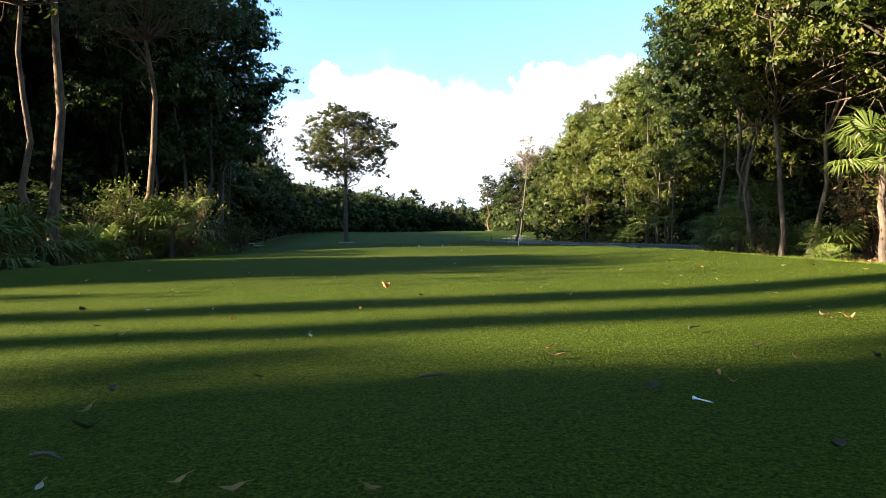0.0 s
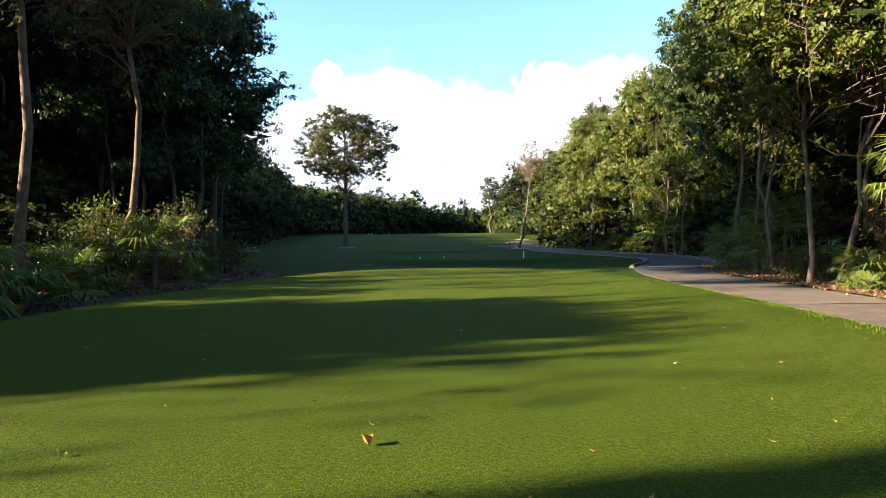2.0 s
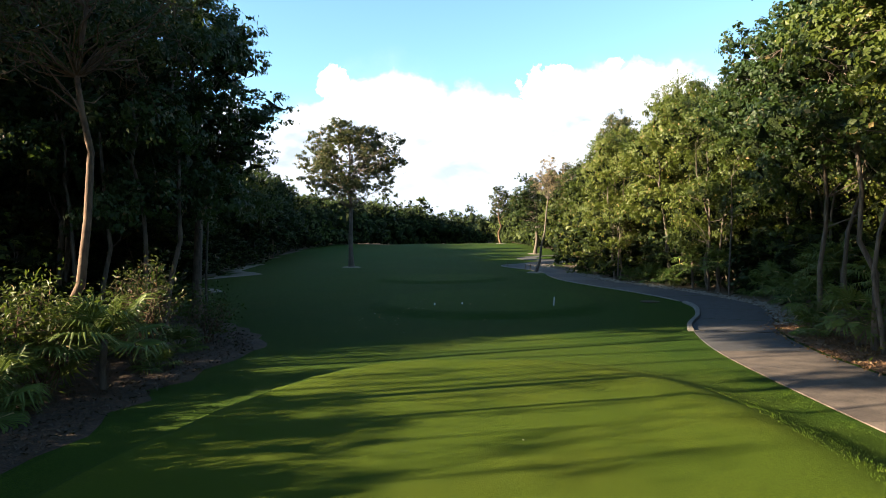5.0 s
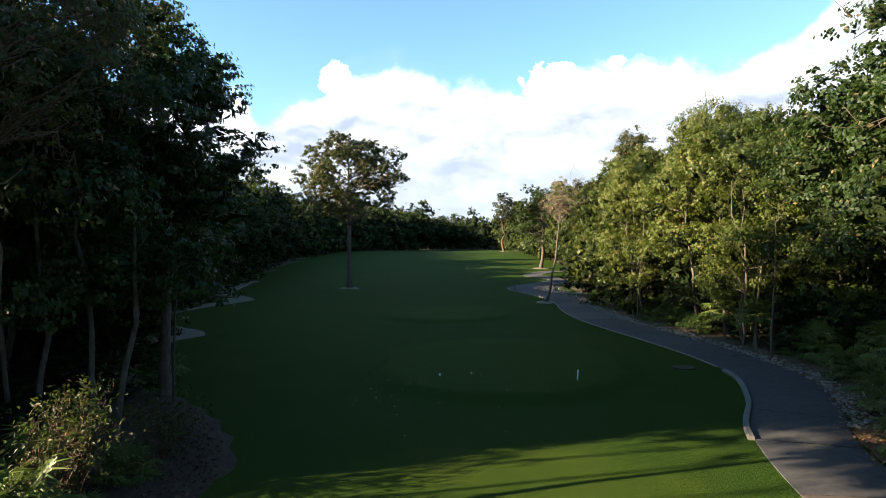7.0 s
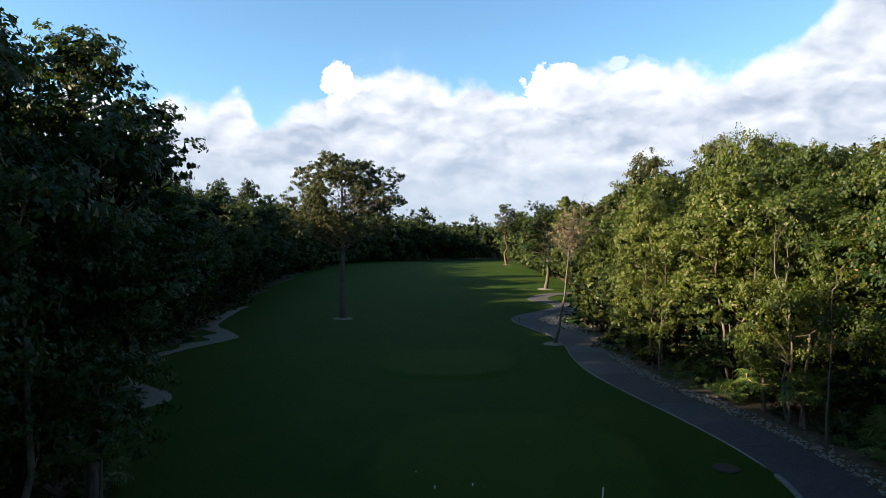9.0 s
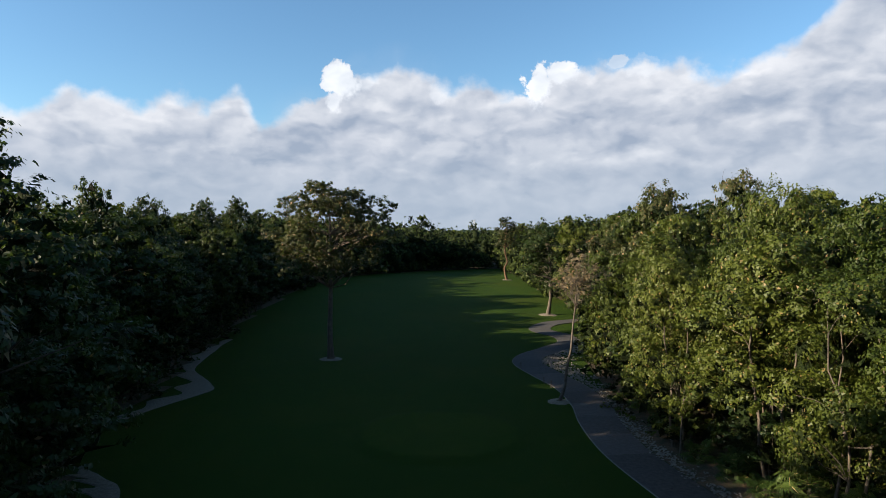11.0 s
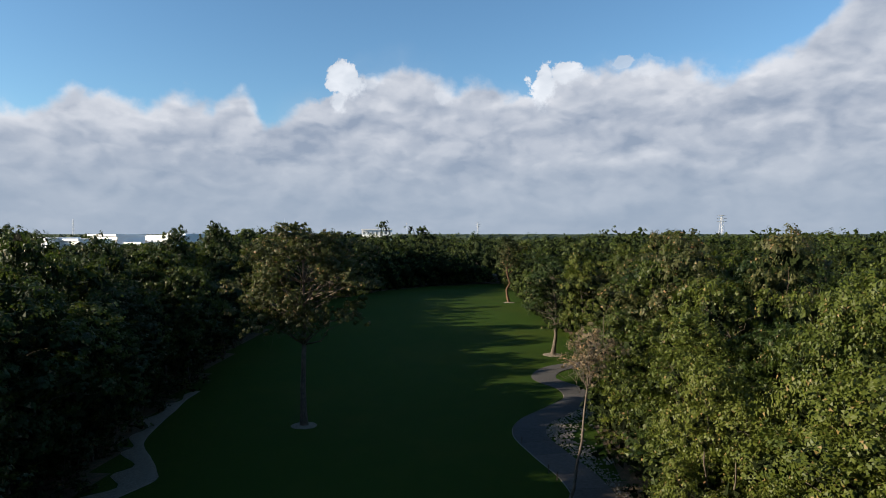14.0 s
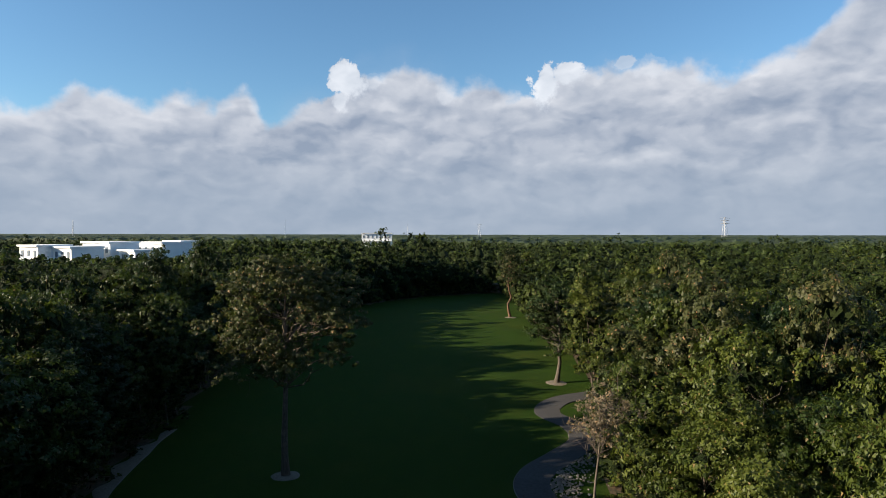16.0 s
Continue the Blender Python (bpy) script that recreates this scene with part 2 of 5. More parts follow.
BARK_DARK = bark_material("bark_dark", (0.045, 0.034, 0.026), (0.12, 0.09, 0.065))
BARK_GREY = bark_material("bark_grey", (0.035, 0.028, 0.021), (0.105, 0.084, 0.064), 20.0)
TURF_TEE = turf_material("turf_tee", (0.033, 0.064, 0.006), (0.104, 0.132, 0.012), (0.108, 0.120, 0.012), 260.0)
# for the low tees, and for the near bank with sunlight in its colour
TURF_LOW_TEE_LIT_BANK = turf_material("turf_low_tee_lit_bank", (0.021, 0.050, 0.006), (0.064, 0.100, 0.011), (0.070, 0.088, 0.010), 160.0)
TURF = turf_material("turf", (0.017, 0.044, 0.0055), (0.052, 0.086, 0.0105), (0.058, 0.075, 0.0095), 120.0)
BLADE = leaf_material("grass_blade", (0.028, 0.062, 0.004), (0.096, 0.136, 0.009), (0.16, 0.14, 0.04), 0.03, 0.6, 0.25, 0.08)
FLOOR = speckle_material("forest_floor", (0.05, 0.034, 0.020), (0.11, 0.07, 0.04), (0.035, 0.035, 0.016), 16.0)
# mulch colours darkened for the left bed, the shade of its trees put in
SOIL_SHADED = speckle_material("shaded_soil", (0.020, 0.012, 0.006), (0.075, 0.040, 0.020), (0.024, 0.016, 0.009), 26.0)
MULCH = speckle_material("leaf_mulch", (0.07, 0.036, 0.018), (0.20, 0.105, 0.055), (0.085, 0.05, 0.028), 26.0)
SAND = speckle_material("pale_sand", (0.14, 0.118, 0.087), (0.205, 0.173, 0.13), (0.11, 0.091, 0.066), 60.0, dist=0.01)
STONE = plain_material("limestone", (0.165, 0.15, 0.13), 0.9, 25.0, 0.4)
ASPHALT = plain_material("path_concrete", (0.043, 0.041, 0.040), 0.9, 40.0, 0.45)
WORN = plain_material("worn_path_concrete", (0.062, 0.053, 0.047), 0.9, 40.0, 0.45)
TAN = plain_material("tan_path_concrete", (0.088, 0.068, 0.053), 0.9, 25.0, 0.45)
KERB = plain_material("kerb_concrete", (0.125, 0.115, 0.10), 0.9, 30.0, 0.3)
WHITE = plain_material("white_render", (0.80, 0.80, 0.79), 0.7, 3.0, 0.08)
WHITE_PAINT = plain_material("white_paint", (0.8, 0.8, 0.78), 0.4, 30.0, 0.06)
GLASS_DARK = plain_material("dark_window", (0.16, 0.19, 0.22), 0.15, 3.0, 0.1)
STEEL = plain_material("grey_steel", (0.50, 0.50, 0.50), 0.6, 10.0, 0.1, 0.0)
DEAD_LEAF = leaf_material("dead_leaf", (0.16, 0.075, 0.03), (0.42, 0.22, 0.085), None, 0, 0.6, 0.25)
CURLED_LEAF = leaf_material("curled_leaf", (0.30, 0.11, 0.03), (0.40, 0.16, 0.045), None, 0, 0.6, 0.12)
PALE_LEAF = leaf_material("pale_dead_leaf", (0.30, 0.26, 0.19), (0.46, 0.40, 0.30), None, 0, 0.6, 0.2)
LITTER = leaf_material("leaf_litter", (0.050, 0.028, 0.014), (0.17, 0.092, 0.045), (0.26, 0.17, 0.09), 0.15, 0.7, 0.1, 0.1)
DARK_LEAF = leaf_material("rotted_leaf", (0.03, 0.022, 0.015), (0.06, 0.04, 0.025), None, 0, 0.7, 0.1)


# ---- mesh helpers ----
def fill(name, verts, faces, mats, slots=None, smooth=False):
    """A mesh from arrays: faces is a list of index arrays, each n x 3 or n x 4."""
    me = bpy.data.meshes.new(name)
    verts = np.asarray(verts, np.float32)
    faces = [np.asarray(f, np.int32) for f in faces if len(f)]
    me.vertices.add(len(verts))
    me.vertices.foreach_set("co", verts.ravel())
    loops = np.concatenate([f.ravel() for f in faces])
    sizes = np.concatenate([np.full(len(f), f.shape[1], np.int32) for f in faces])
    me.loops.add(len(loops))
    me.loops.foreach_set("vertex_index", loops)
    me.polygons.add(len(sizes))
    me.polygons.foreach_set("loop_start", np.concatenate([[0], np.cumsum(sizes)[:-1]]).astype(np.int32))
    me.polygons.foreach_set("loop_total", sizes)
    for m in mats:
        me.materials.append(m)
    if slots is not None:
        me.polygons.foreach_set("material_index", np.asarray(slots, np.int32))
    me.polygons.foreach_set("use_smooth", np.array(np.broadcast_to(smooth, len(sizes))))
    me.update(calc_edges=True)
    return me


class Build:
    """Collects vertices and faces of one mesh."""

    def __init__(self):
        self.v, self.f, self.slot, self.n = [], [], [], 0

    def add(self, v, f, slot=0):
        v, f = np.asarray(v, float), np.asarray(f, int)
        self.v.append(v)
        self.f.append(f + self.n)
        self.slot.append(np.full(len(f), slot))
        self.n += len(v)

    def mesh(self, name, mats, smooth=False):
        slots = np.concatenate(self.slot)
        return fill(name, np.concatenate(self.v), self.f, mats, slots, smooth=smooth or slots == 1)

    def tube(self, pts, radii, sides=6):
        pts, radii = np.asarray(pts, float), np.asarray(radii, float)
        d = np.gradient(pts, axis=0)
        d /= np.linalg.norm(d, axis=1)[:, None] + 1e-9
        ref = np.array([0.0, 1.0, 0.0]) if abs(d[0][1]) < 0.8 else np.array([1.0, 0.0, 0.0])
        u = np.cross(d, ref)
        u /= np.linalg.norm(u, axis=1)[:, None] + 1e-9
        w = np.cross(d, u)
        a = np.arange(sides) * 2 * np.pi / sides
        ring = pts[:, None] + radii[:, None, None] * (np.cos(a)[None, :, None] * u[:, None] + np.sin(a)[None, :, None] * w[:, None])
        k = np.arange(sides)
        q = [np.stack([i * sides + k, i * sides + (k + 1) % sides, (i + 1) * sides + (k + 1) % sides, (i + 1) * sides + k], 1) for i in range(len(pts) - 1)]
        self.add(ring.reshape(-1, 3), np.concatenate(q))

    def box(self, lo, hi, turn=None):
        (x0, y0, z0), (x1, y1, z1) = lo, hi
        v = np.array([(x0, y0, z0), (x1, y0, z0), (x1, y1, z0), (x0, y1, z0), (x0, y0, z1), (x1, y0, z1), (x1, y1, z1), (x0, y1, z1)], float)
        if turn is not None:
            v = np.array([turn @ Vector(p) for p in v])
        self.add(v, [(0, 3, 2, 1), (4, 5, 6, 7), (0, 1, 5, 4), (1, 2, 6, 5), (2, 3, 7, 6), (3, 0, 4, 7)])

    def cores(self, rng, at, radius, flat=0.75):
        """Uneven hearts of leaf clumps, coloured as crown shade, which let little light through."""
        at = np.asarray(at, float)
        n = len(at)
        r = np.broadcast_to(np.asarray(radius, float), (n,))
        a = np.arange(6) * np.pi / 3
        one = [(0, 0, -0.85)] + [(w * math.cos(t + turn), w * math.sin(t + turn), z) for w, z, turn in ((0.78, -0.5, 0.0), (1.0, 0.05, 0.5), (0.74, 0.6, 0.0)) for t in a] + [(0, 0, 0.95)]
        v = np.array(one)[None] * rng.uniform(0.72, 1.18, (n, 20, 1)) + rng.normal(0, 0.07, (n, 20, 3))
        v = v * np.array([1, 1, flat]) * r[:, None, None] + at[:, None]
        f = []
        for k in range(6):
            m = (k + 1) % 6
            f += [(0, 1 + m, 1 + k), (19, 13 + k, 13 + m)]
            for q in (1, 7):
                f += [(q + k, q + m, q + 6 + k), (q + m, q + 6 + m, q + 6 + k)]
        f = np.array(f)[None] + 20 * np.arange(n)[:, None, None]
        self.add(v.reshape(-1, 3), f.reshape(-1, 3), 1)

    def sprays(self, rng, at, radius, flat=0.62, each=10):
        """Broad sprays coloured as crown shade in each leaf clump's heart, blocking most light."""
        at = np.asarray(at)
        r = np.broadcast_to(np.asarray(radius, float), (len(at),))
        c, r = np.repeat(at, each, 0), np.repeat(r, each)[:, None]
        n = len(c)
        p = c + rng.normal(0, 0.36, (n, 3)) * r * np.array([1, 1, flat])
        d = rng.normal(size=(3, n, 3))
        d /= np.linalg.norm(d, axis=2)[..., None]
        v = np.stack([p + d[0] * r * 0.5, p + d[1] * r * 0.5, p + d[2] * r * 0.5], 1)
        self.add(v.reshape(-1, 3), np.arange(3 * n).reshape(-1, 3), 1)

    def leaves(self, rng, at, out, length, width, fold=0.25, small=False):
        """Kite-shaped leaves at points, facing roughly along out, each folded on its midrib."""
        n = len(at)
        out = out / (np.linalg.norm(out, axis=1)[:, None] + 1e-9)
        d = rng.normal(size=(n, 3))
        d -= (d * out).sum(1)[:, None] * out * 0.8
        d /= np.linalg.norm(d, axis=1)[:, None] + 1e-9
        side = np.cross(out, d)
        side /= np.linalg.norm(side, axis=1)[:, None] + 1e-9
        up = np.cross(d, side)
        s = length * rng.uniform(0.65, 1.35, n)[:, None]
        w = width / length * s
        if small:
            v = np.stack([at - d * s * 0.42 + side * w * 0.55, at - d * s * 0.42 - side * w * 0.55, at + d * s * 0.62], 1).reshape(-1, 3)
            self.add(v, np.arange(3 * n).reshape(-1, 3))
            return
        base, tip = at - d * s * 0.5, at + d * s * 0.5 - up * s * 0.12
        mid = at + d * s * 0.02 + up * w * fold
        v = np.stack([base, mid + side * w * 0.5 - up * w * fold, tip, mid - side * w * 0.5 - up * w * fold], 1).reshape(-1, 3)
        k = np.arange(n)[:, None] * 4
        self.add(v, k + np.array([[0, 1, 2, 3]]))


def part(name, data, parent, label="", m=None):
    ob = new(name, data)
    ob.parent = parent
    if m is not None:
        ob.matrix_basis = m
    if label:
        ob["label"] = label
    return ob


def smooth01(v, a, b):
    t = np.clip((np.asarray(v, float) - a) / (b - a), 0, 1)
    return t * t * (3 - 2 * t)


# ---- lie of the land ----
def mound(x, y, cx, cy, a, b, p, slope):
    """1 on top of a tee's plateau, 0 beyond its bank."""
    def s(x, y):
        return (np.abs((x - cx) / a) ** p + np.abs((y - cy) / b) ** p) ** (1 / p)
    e = 0.02
    v = s(x, y)
    grad = np.hypot((s(x + e, y) - v) / e, (s(x, y + e) - v) / e) + 1e-4
    return 1 - smooth01((v - 1) / grad, 0.0, slope)


def lie(x, y):
    x, y = np.asarray(x, float), np.asarray(y, float)
    east = smooth01(x, 0.0, 3.0)
    z = -0.42 + (0.42 + 0.05 * smooth01(x, 1.5, 3.4)) * mound(x + 0.4 * east, y, -0.45, 4.0, 4.5, 16.0, 3.2, 0.95 + 0.95 * east)
    z = z + 0.2 * mound(x, y, -0.4, 35.4, 4.7, 5.2, 2.2, 0.7) + 0.16 * mound(x, y, -3.7, 51.6, 4.0, 3.8, 2.2, 0.7)
    z = z + 1.55 * smooth01(y, 72, 146) * (1 - 0.6 * smooth01(y, 150, 190))
    roll = 0.05 * np.sin(x * 0.33 + 1.0) * np.sin(y * 0.21) + 0.03 * np.sin(x * 0.7 + y * 0.45)
    z = z + roll * smooth01(y, 55, 80) * (np.abs(x) < 80)
    z = z + 0.5 * smooth01(-x, 24, 40) * smooth01(y, 60, 110)
    return z


LEFT_Y = [-60, 8, 12, 19, 24, 28, 30, 36, 40, 44, 50, 60, 66, 73, 80, 90, 120, 140, 156, 174, 188, 198]
LEFT_X = [-7.5, -7.2, -6.9, -7.4, -8.2, -10.2, -12, -15.4, -17.3, -19, -22.6, -23.2, -25.2, -27.3, -28, -30, -33, -33, -29, -25, -18, -4]
RIGHT_Y = [-60, 10, 16, 20, 24, 27, 30, 33.5, 37, 41, 45, 50, 55, 60, 66, 72, 77, 82, 86, 92, 100, 112, 130, 143, 170, 198]
RIGHT_X = [8.4, 8.4, 8.0, 7.9, 8.2, 9.0, 10.2, 11.0, 10.9, 9.7, 8.5, 7.4, 7.2, 6.9, 6.5, 6.5, 7.6, 9.0, 9.0, 9.4, 9.4, 8.7, 6.5, 5.0, 3.6, 1]


def left_edge(y):
    return np.interp(y, LEFT_Y, LEFT_X)


def right_edge(y):
    return np.interp(y, RIGHT_Y, RIGHT_X)


def steps(*spans):
    out = []
    for a, b, d in spans:
        out += list(np.arange(a, b, d))
    return np.array(out + [spans[-1][1]])


def build_ground():
    xs = steps((-3600, -600, 500), (-600, -100, 50), (-100, -40, 6), (-40, -12, 1.4), (-12, 14, 0.4), (14, 40, 2), (40, 100, 6), (100, 600, 50), (600, 3600, 500))
    ys = steps((-3600, -600, 500), (-600, -60, 60), (-60, -4, 4), (-4, 58, 0.4), (58, 200, 1.5), (200, 320, 12), (320, 600, 40), (600, 4600, 500))
    X, Y = np.meshgrid(xs, ys)
    Z = lie(X, Y)
    w = len(xs)
    i, j = np.meshgrid(np.arange(len(ys) - 1), np.arange(w - 1), indexing="ij")
    a = (i * w + j).ravel()
    cx, cy = (X[:-1, :-1] + X[1:, 1:]).ravel() / 2, (Y[:-1, :-1] + Y[1:, 1:]).ravel() / 2
    woods = ((cx < left_edge(cy) - 0.3) & (cy > 13 + 0.3 * (cx + 7))) | (cx > right_edge(cy) + 0.3) | (cy > 199)
    on_tee = mound(cx, cy, -0.45, 4.0, 4.5, 16.0, 3.2, 0.3) + mound(cx, cy, -0.4, 35.4, 4.4, 4.9, 2.2, 0.3) + mound(cx, cy, -3.7, 51.6, 3.9, 3.6, 2.2, 0.3) > 0.5
    # brighter turf round the near tee, sunlight put into its colour
    lit_bank = mound(cx, cy, -0.45, 4.0, 6.0, 21.5, 3.2, 0.3) > 0.5
    slot = np.where(woods, 2, np.where(on_tee, np.where(cy > 28, 3, 1), np.where(lit_bank, 3, 0)))
    me = fill("ground", np.stack([X.ravel(), Y.ravel(), Z.ravel()], 1), [np.stack([a, a + 1, a + w + 1, a + w], 1)], [TURF, TURF_TEE, FLOOR, TURF_LOW_TEE_LIT_BANK], slot, True)
    return tagged(new("ground", me), "mown green turf of a golf hole with dark forest floor beside it", "ground", kind="structure")


build_ground()


def polyline(pts, gap):
    """Points every gap metres along a smooth line through pts."""
    p = np.array(pts, float)
    p = np.vstack([2 * p[0] - p[1], p, 2 * p[-1] - p[-2]])
    out = []
    for i in range(1, len(p) - 2):
        t = np.linspace(0, 1, 24, endpoint=False)[:, None]
        a, b, c, d = p[i - 1:i + 3]
        out.append(0.5 * (2 * b + (c - a) * t + (2 * a - 5 * b + 4 * c - d) * t ** 2 + (3 * b - a - 3 * c + d) * t ** 3))
    q = np.vstack(out + [p[-2:-1]])
    s = np.concatenate([[0], np.cumsum(np.linalg.norm(np.diff(q, axis=0), axis=1))])
    k = np.arange(0, s[-1], gap)
    return np.stack([np.interp(k, s, q[:, 0]), np.interp(k, s, q[:, 1])], 1)


def sides_of(line):
    d = np.gradient(line, axis=0)
    d /= np.linalg.norm(d, axis=1)[:, None]
    return np.stack([d[:, 1], -d[:, 0]], 1)


def sheet(name, left, right, mat, lift=0.02, n=4, thick=0.0):
    """A strip between two lines of equal count, laid on the ground."""
    t = np.linspace(0, 1, n + 1)
    P = left[:, None] * (1 - t)[None, :, None] + right[:, None] * t[None, :, None]
    z = lie(P[..., 0], P[..., 1]) + lift
    z[:, 0] -= thick
    z[:, -1] -= thick
    v = np.concatenate([P, z[..., None]], 2).reshape(-1, 3)
    i, j = np.meshgrid(np.arange(len(left) - 1), np.arange(n), indexing="ij")
    a = (i * (n + 1) + j).ravel()
    return fill(name, v, [np.stack([a, a + 1, a + n + 2, a + n + 1], 1)], [mat], smooth=True)


# cart path: a line of cast slabs, joints between them
PATH_LINE = [(7.2, -8), (7.1, 2), (6.9, 10), (6.6, 16), (6.45, 20), (6.5, 23.5), (7.1, 27), (8.3, 30), (9.15, 33.5), (8.9, 37), (7.95, 41), (6.75, 45), (5.6, 49.5), (5.15, 54), (5.15, 58), (4.5, 62.5),
             (3.1, 66.4), (1.95, 70.3), (2.55, 73.6), (4.6, 76.9), (6.5, 80.2), (6.2, 84), (4.2, 87.6), (5.4, 91.2), (9.4, 94.4), (14, 97)]
HALF = 1.18
center = polyline(PATH_LINE, 0.4)
across = sides_of(center)


def build_path():
    path = tagged(new("cart_path", None), "winding dark grey concrete cart path with cross joints", "path", kind="structure")
    rng = np.random.default_rng(5)
    i = 0
    while i < len(center) - 3:
        k = min(int(rng.integers(6, 9)), len(center) - 1 - i)
        c, s = center[i:i + k + 1].copy(), across[i:i + k + 1]
        d = c[1] - c[0]
        c[0] += d / np.linalg.norm(d) * 0.012
        b = Build()
        lift = (0.012 if c[0][1] < 25 else 0.035) + rng.uniform(-0.004, 0.004)
        prof = [(-HALF, -0.08), (-HALF, lift - 0.012), (-HALF + 0.015, lift), (0.0, lift + 0.012), (HALF - 0.015, lift), (HALF, lift - 0.012), (HALF, -0.08)]
        rows = []
        for p, n in zip(c, s):
            zc = float(lie(p[0], p[1]))
            rows += [(p[0] + n[0] * o, p[1] + n[1] * o, zc + h) for o, h in prof]
        w = len(prof)
        q = [(r * w + j, r * w + j + 1, (r + 1) * w + j + 1, (r + 1) * w + j) for r in range(len(c) - 1) for j in range(w - 1)]
        b.add(rows, q)
        b.add(rows[:w] + rows[-w:], [(0, 1, 5, 6), (1, 2, 4, 5), (7, 13, 12, 8), (8, 12, 11, 9)])
        part("slab", b.mesh("slab", [TAN if c[0][1] < 22.5 else WORN if 43 < c[0][1] < 64 else ASPHALT]), path)
        i += k
    return path


build_path()


def build_kerb(name, y0, y1, side, width, height, label):
    keep = (center[:, 1] > y0) & (center[:, 1] < y1)
    c, s = center[keep], across[keep]
    b = Build()
    rows = []
    prof = [(0.0, -0.06), (0.0, height - 0.02), (0.02, height), (width - 0.03, height), (width, height - 0.03), (width, -0.06)]
    for p, n in zip(c, s):
        zc = float(lie(p[0], p[1]))
        rows += [(p[0] + side * n[0] * (HALF + 0.005 + o), p[1] + side * n[1] * (HALF + 0.005 + o), zc + h) for o, h in prof]
    w = len(prof)
    b.add(rows, [(r * w + j, r * w + j + 1, (r + 1) * w + j + 1, (r + 1) * w + j) for r in range(len(c) - 1) for j in range(w - 1)])
    b.add(rows[:w] + rows[-w:], [(0, 1, 4, 5), (1, 2, 3, 4), (6, 11, 10, 7), (7, 10, 9, 8)])
    return tagged(new(name, b.mesh(name, [KERB])), label, "kerb", kind="structure")


build_kerb("kerb_bend", 26.2, 35.0, -1, 0.16, 0.10, "pale worn concrete kerb round the bend of the path")
build_kerb("kerb_low", 35.4, 82.0, -1, 0.05, 0.045, "thin pale concrete edging along the cart path")

# bed of leaf mulch beside the path, sand and soil along the woods
keep = (center[:, 1] > -6) & (center[:, 1] < 30)
bed_l = center[keep] + across[keep] * (HALF + 0.01 + 0.12 * np.sin(np.arange(keep.sum()) * 1.9) ** 2)[:, None]
tagged(new("mulch_bed", sheet("mulch_bed", bed_l, bed_l + np.array([3.4, 0.3]), MULCH, 0.03, 8)), "bed of brown fallen leaves and mulch beside the path", "mulch", kind="structure")
keep = (center[:, 1] > 29) & (center[:, 1] < 62)
bed_m = center[keep] + across[keep] * (HALF + 0.02)
tagged(new("gravel_verge", sheet("gravel_verge", bed_m, bed_m + across[keep] * 1.5, FLOOR, 0.03, 5)), "dark soil verge strewn with pale stones", "verge", kind="structure")
SAND_A = ([(-26.8, 80), (-26.0, 73), (-23.9, 66), (-20.9, 61.8), (-19.9, 60.2), (-20.3, 58.2), (-21.6, 54.4), (-22.0, 50.5), (-22.4, 48.6)],
          [(-28.2, 80), (-27.8, 73), (-26.0, 66), (-24.4, 62.8), (-23.6, 60.4), (-23.4, 58.2), (-23.2, 54.4), (-23.0, 50.5), (-22.7, 48.6)])
SAND_B = ([(-18.9, 45.6), (-17.4, 44.4), (-15.9, 43.0), (-15.7, 42.2), (-16.3, 40.9), (-17.2, 39.3), (-19.0, 38.0)],
          [(-20.6, 46.2), (-20.2, 44.8), (-19.2, 43.8), (-18.9, 42.6), (-18.9, 41.2), (-18.9, 39.8), (-19.6, 38.4)])
MULCH_B = ([(-13.0, 31.6), (-10.6, 29.6), (-8.6, 27.7), (-7.3, 26.0), (-6.5, 24.4), (-6.3, 22.8), (-6.7, 20.6), (-6.6, 17.5), (-6.3, 14), (-6.6, 9)],
           [(-16.0, 33), (-15.0, 31), (-14.0, 28.7), (-13.0, 26.4), (-12.4, 24.4), (-12, 22.8), (-12, 20.6), (-11.5, 17.5), (-11, 14), (-10, 9)])
for name, (a, b), mat, label, cat in (("sand_edge", SAND_A, SAND, "ribbon of pale bare sand along the edge of the woods", "sand"),
                                      ("sand_patch", SAND_B, SAND, "small patch of pale bare sand at the edge of the woods", "sand"),
                                      ("soil_bed", MULCH_B, SOIL_SHADED, "bed of bare brown soil and fallen leaves below the trees", "soil")):
    la, lb = polyline(a, 0.1), polyline(b, 0.1)
    n = 60 if cat == "sand" else 160
    pick = lambda q: np.stack([np.interp(np.linspace(0, 1, n), np.linspace(0, 1, len(q)), q[:, i]) for i in (0, 1)], 1)
    knots = np.random.default_rng(len(name)).normal(0, 0.14, (2, n // 5 + 2, 2))
    rag = np.stack([[np.interp(np.arange(n) / 5.0, np.arange(n // 5 + 2), knots[i, :, j]) for j in (0, 1)] for i in (0, 1)]).transpose(0, 2, 1)
    pa, pb = pick(la), pick(lb)
    if cat == "sand":
        pb = pa + (pb - pa) * (0.62 + 0.2 * np.sin(np.arange(n) * 0.9))[:, None]
    tagged(new(name, sheet(name, pa + rag[0], pb + rag[1], mat, 0.035, 8 if cat == "sand" else 14, 0.045)), label, cat, kind="structure")


# ---- trees ----
def wander(rng, a, b, n, bend):
    """A crooked line of n points from a to b."""
    a, b = np.asarray(a, float), np.asarray(b, float)
    t = np.linspace(0, 1, n)[:, None]
    p = a * (1 - t) + b * t
    off = np.cumsum(rng.normal(0, 1, (n, 3)), axis=0)
    off -= off[:1] * (1 - t) + off[-1:] * t
    return p + off * bend * np.linalg.norm(b - a) / n


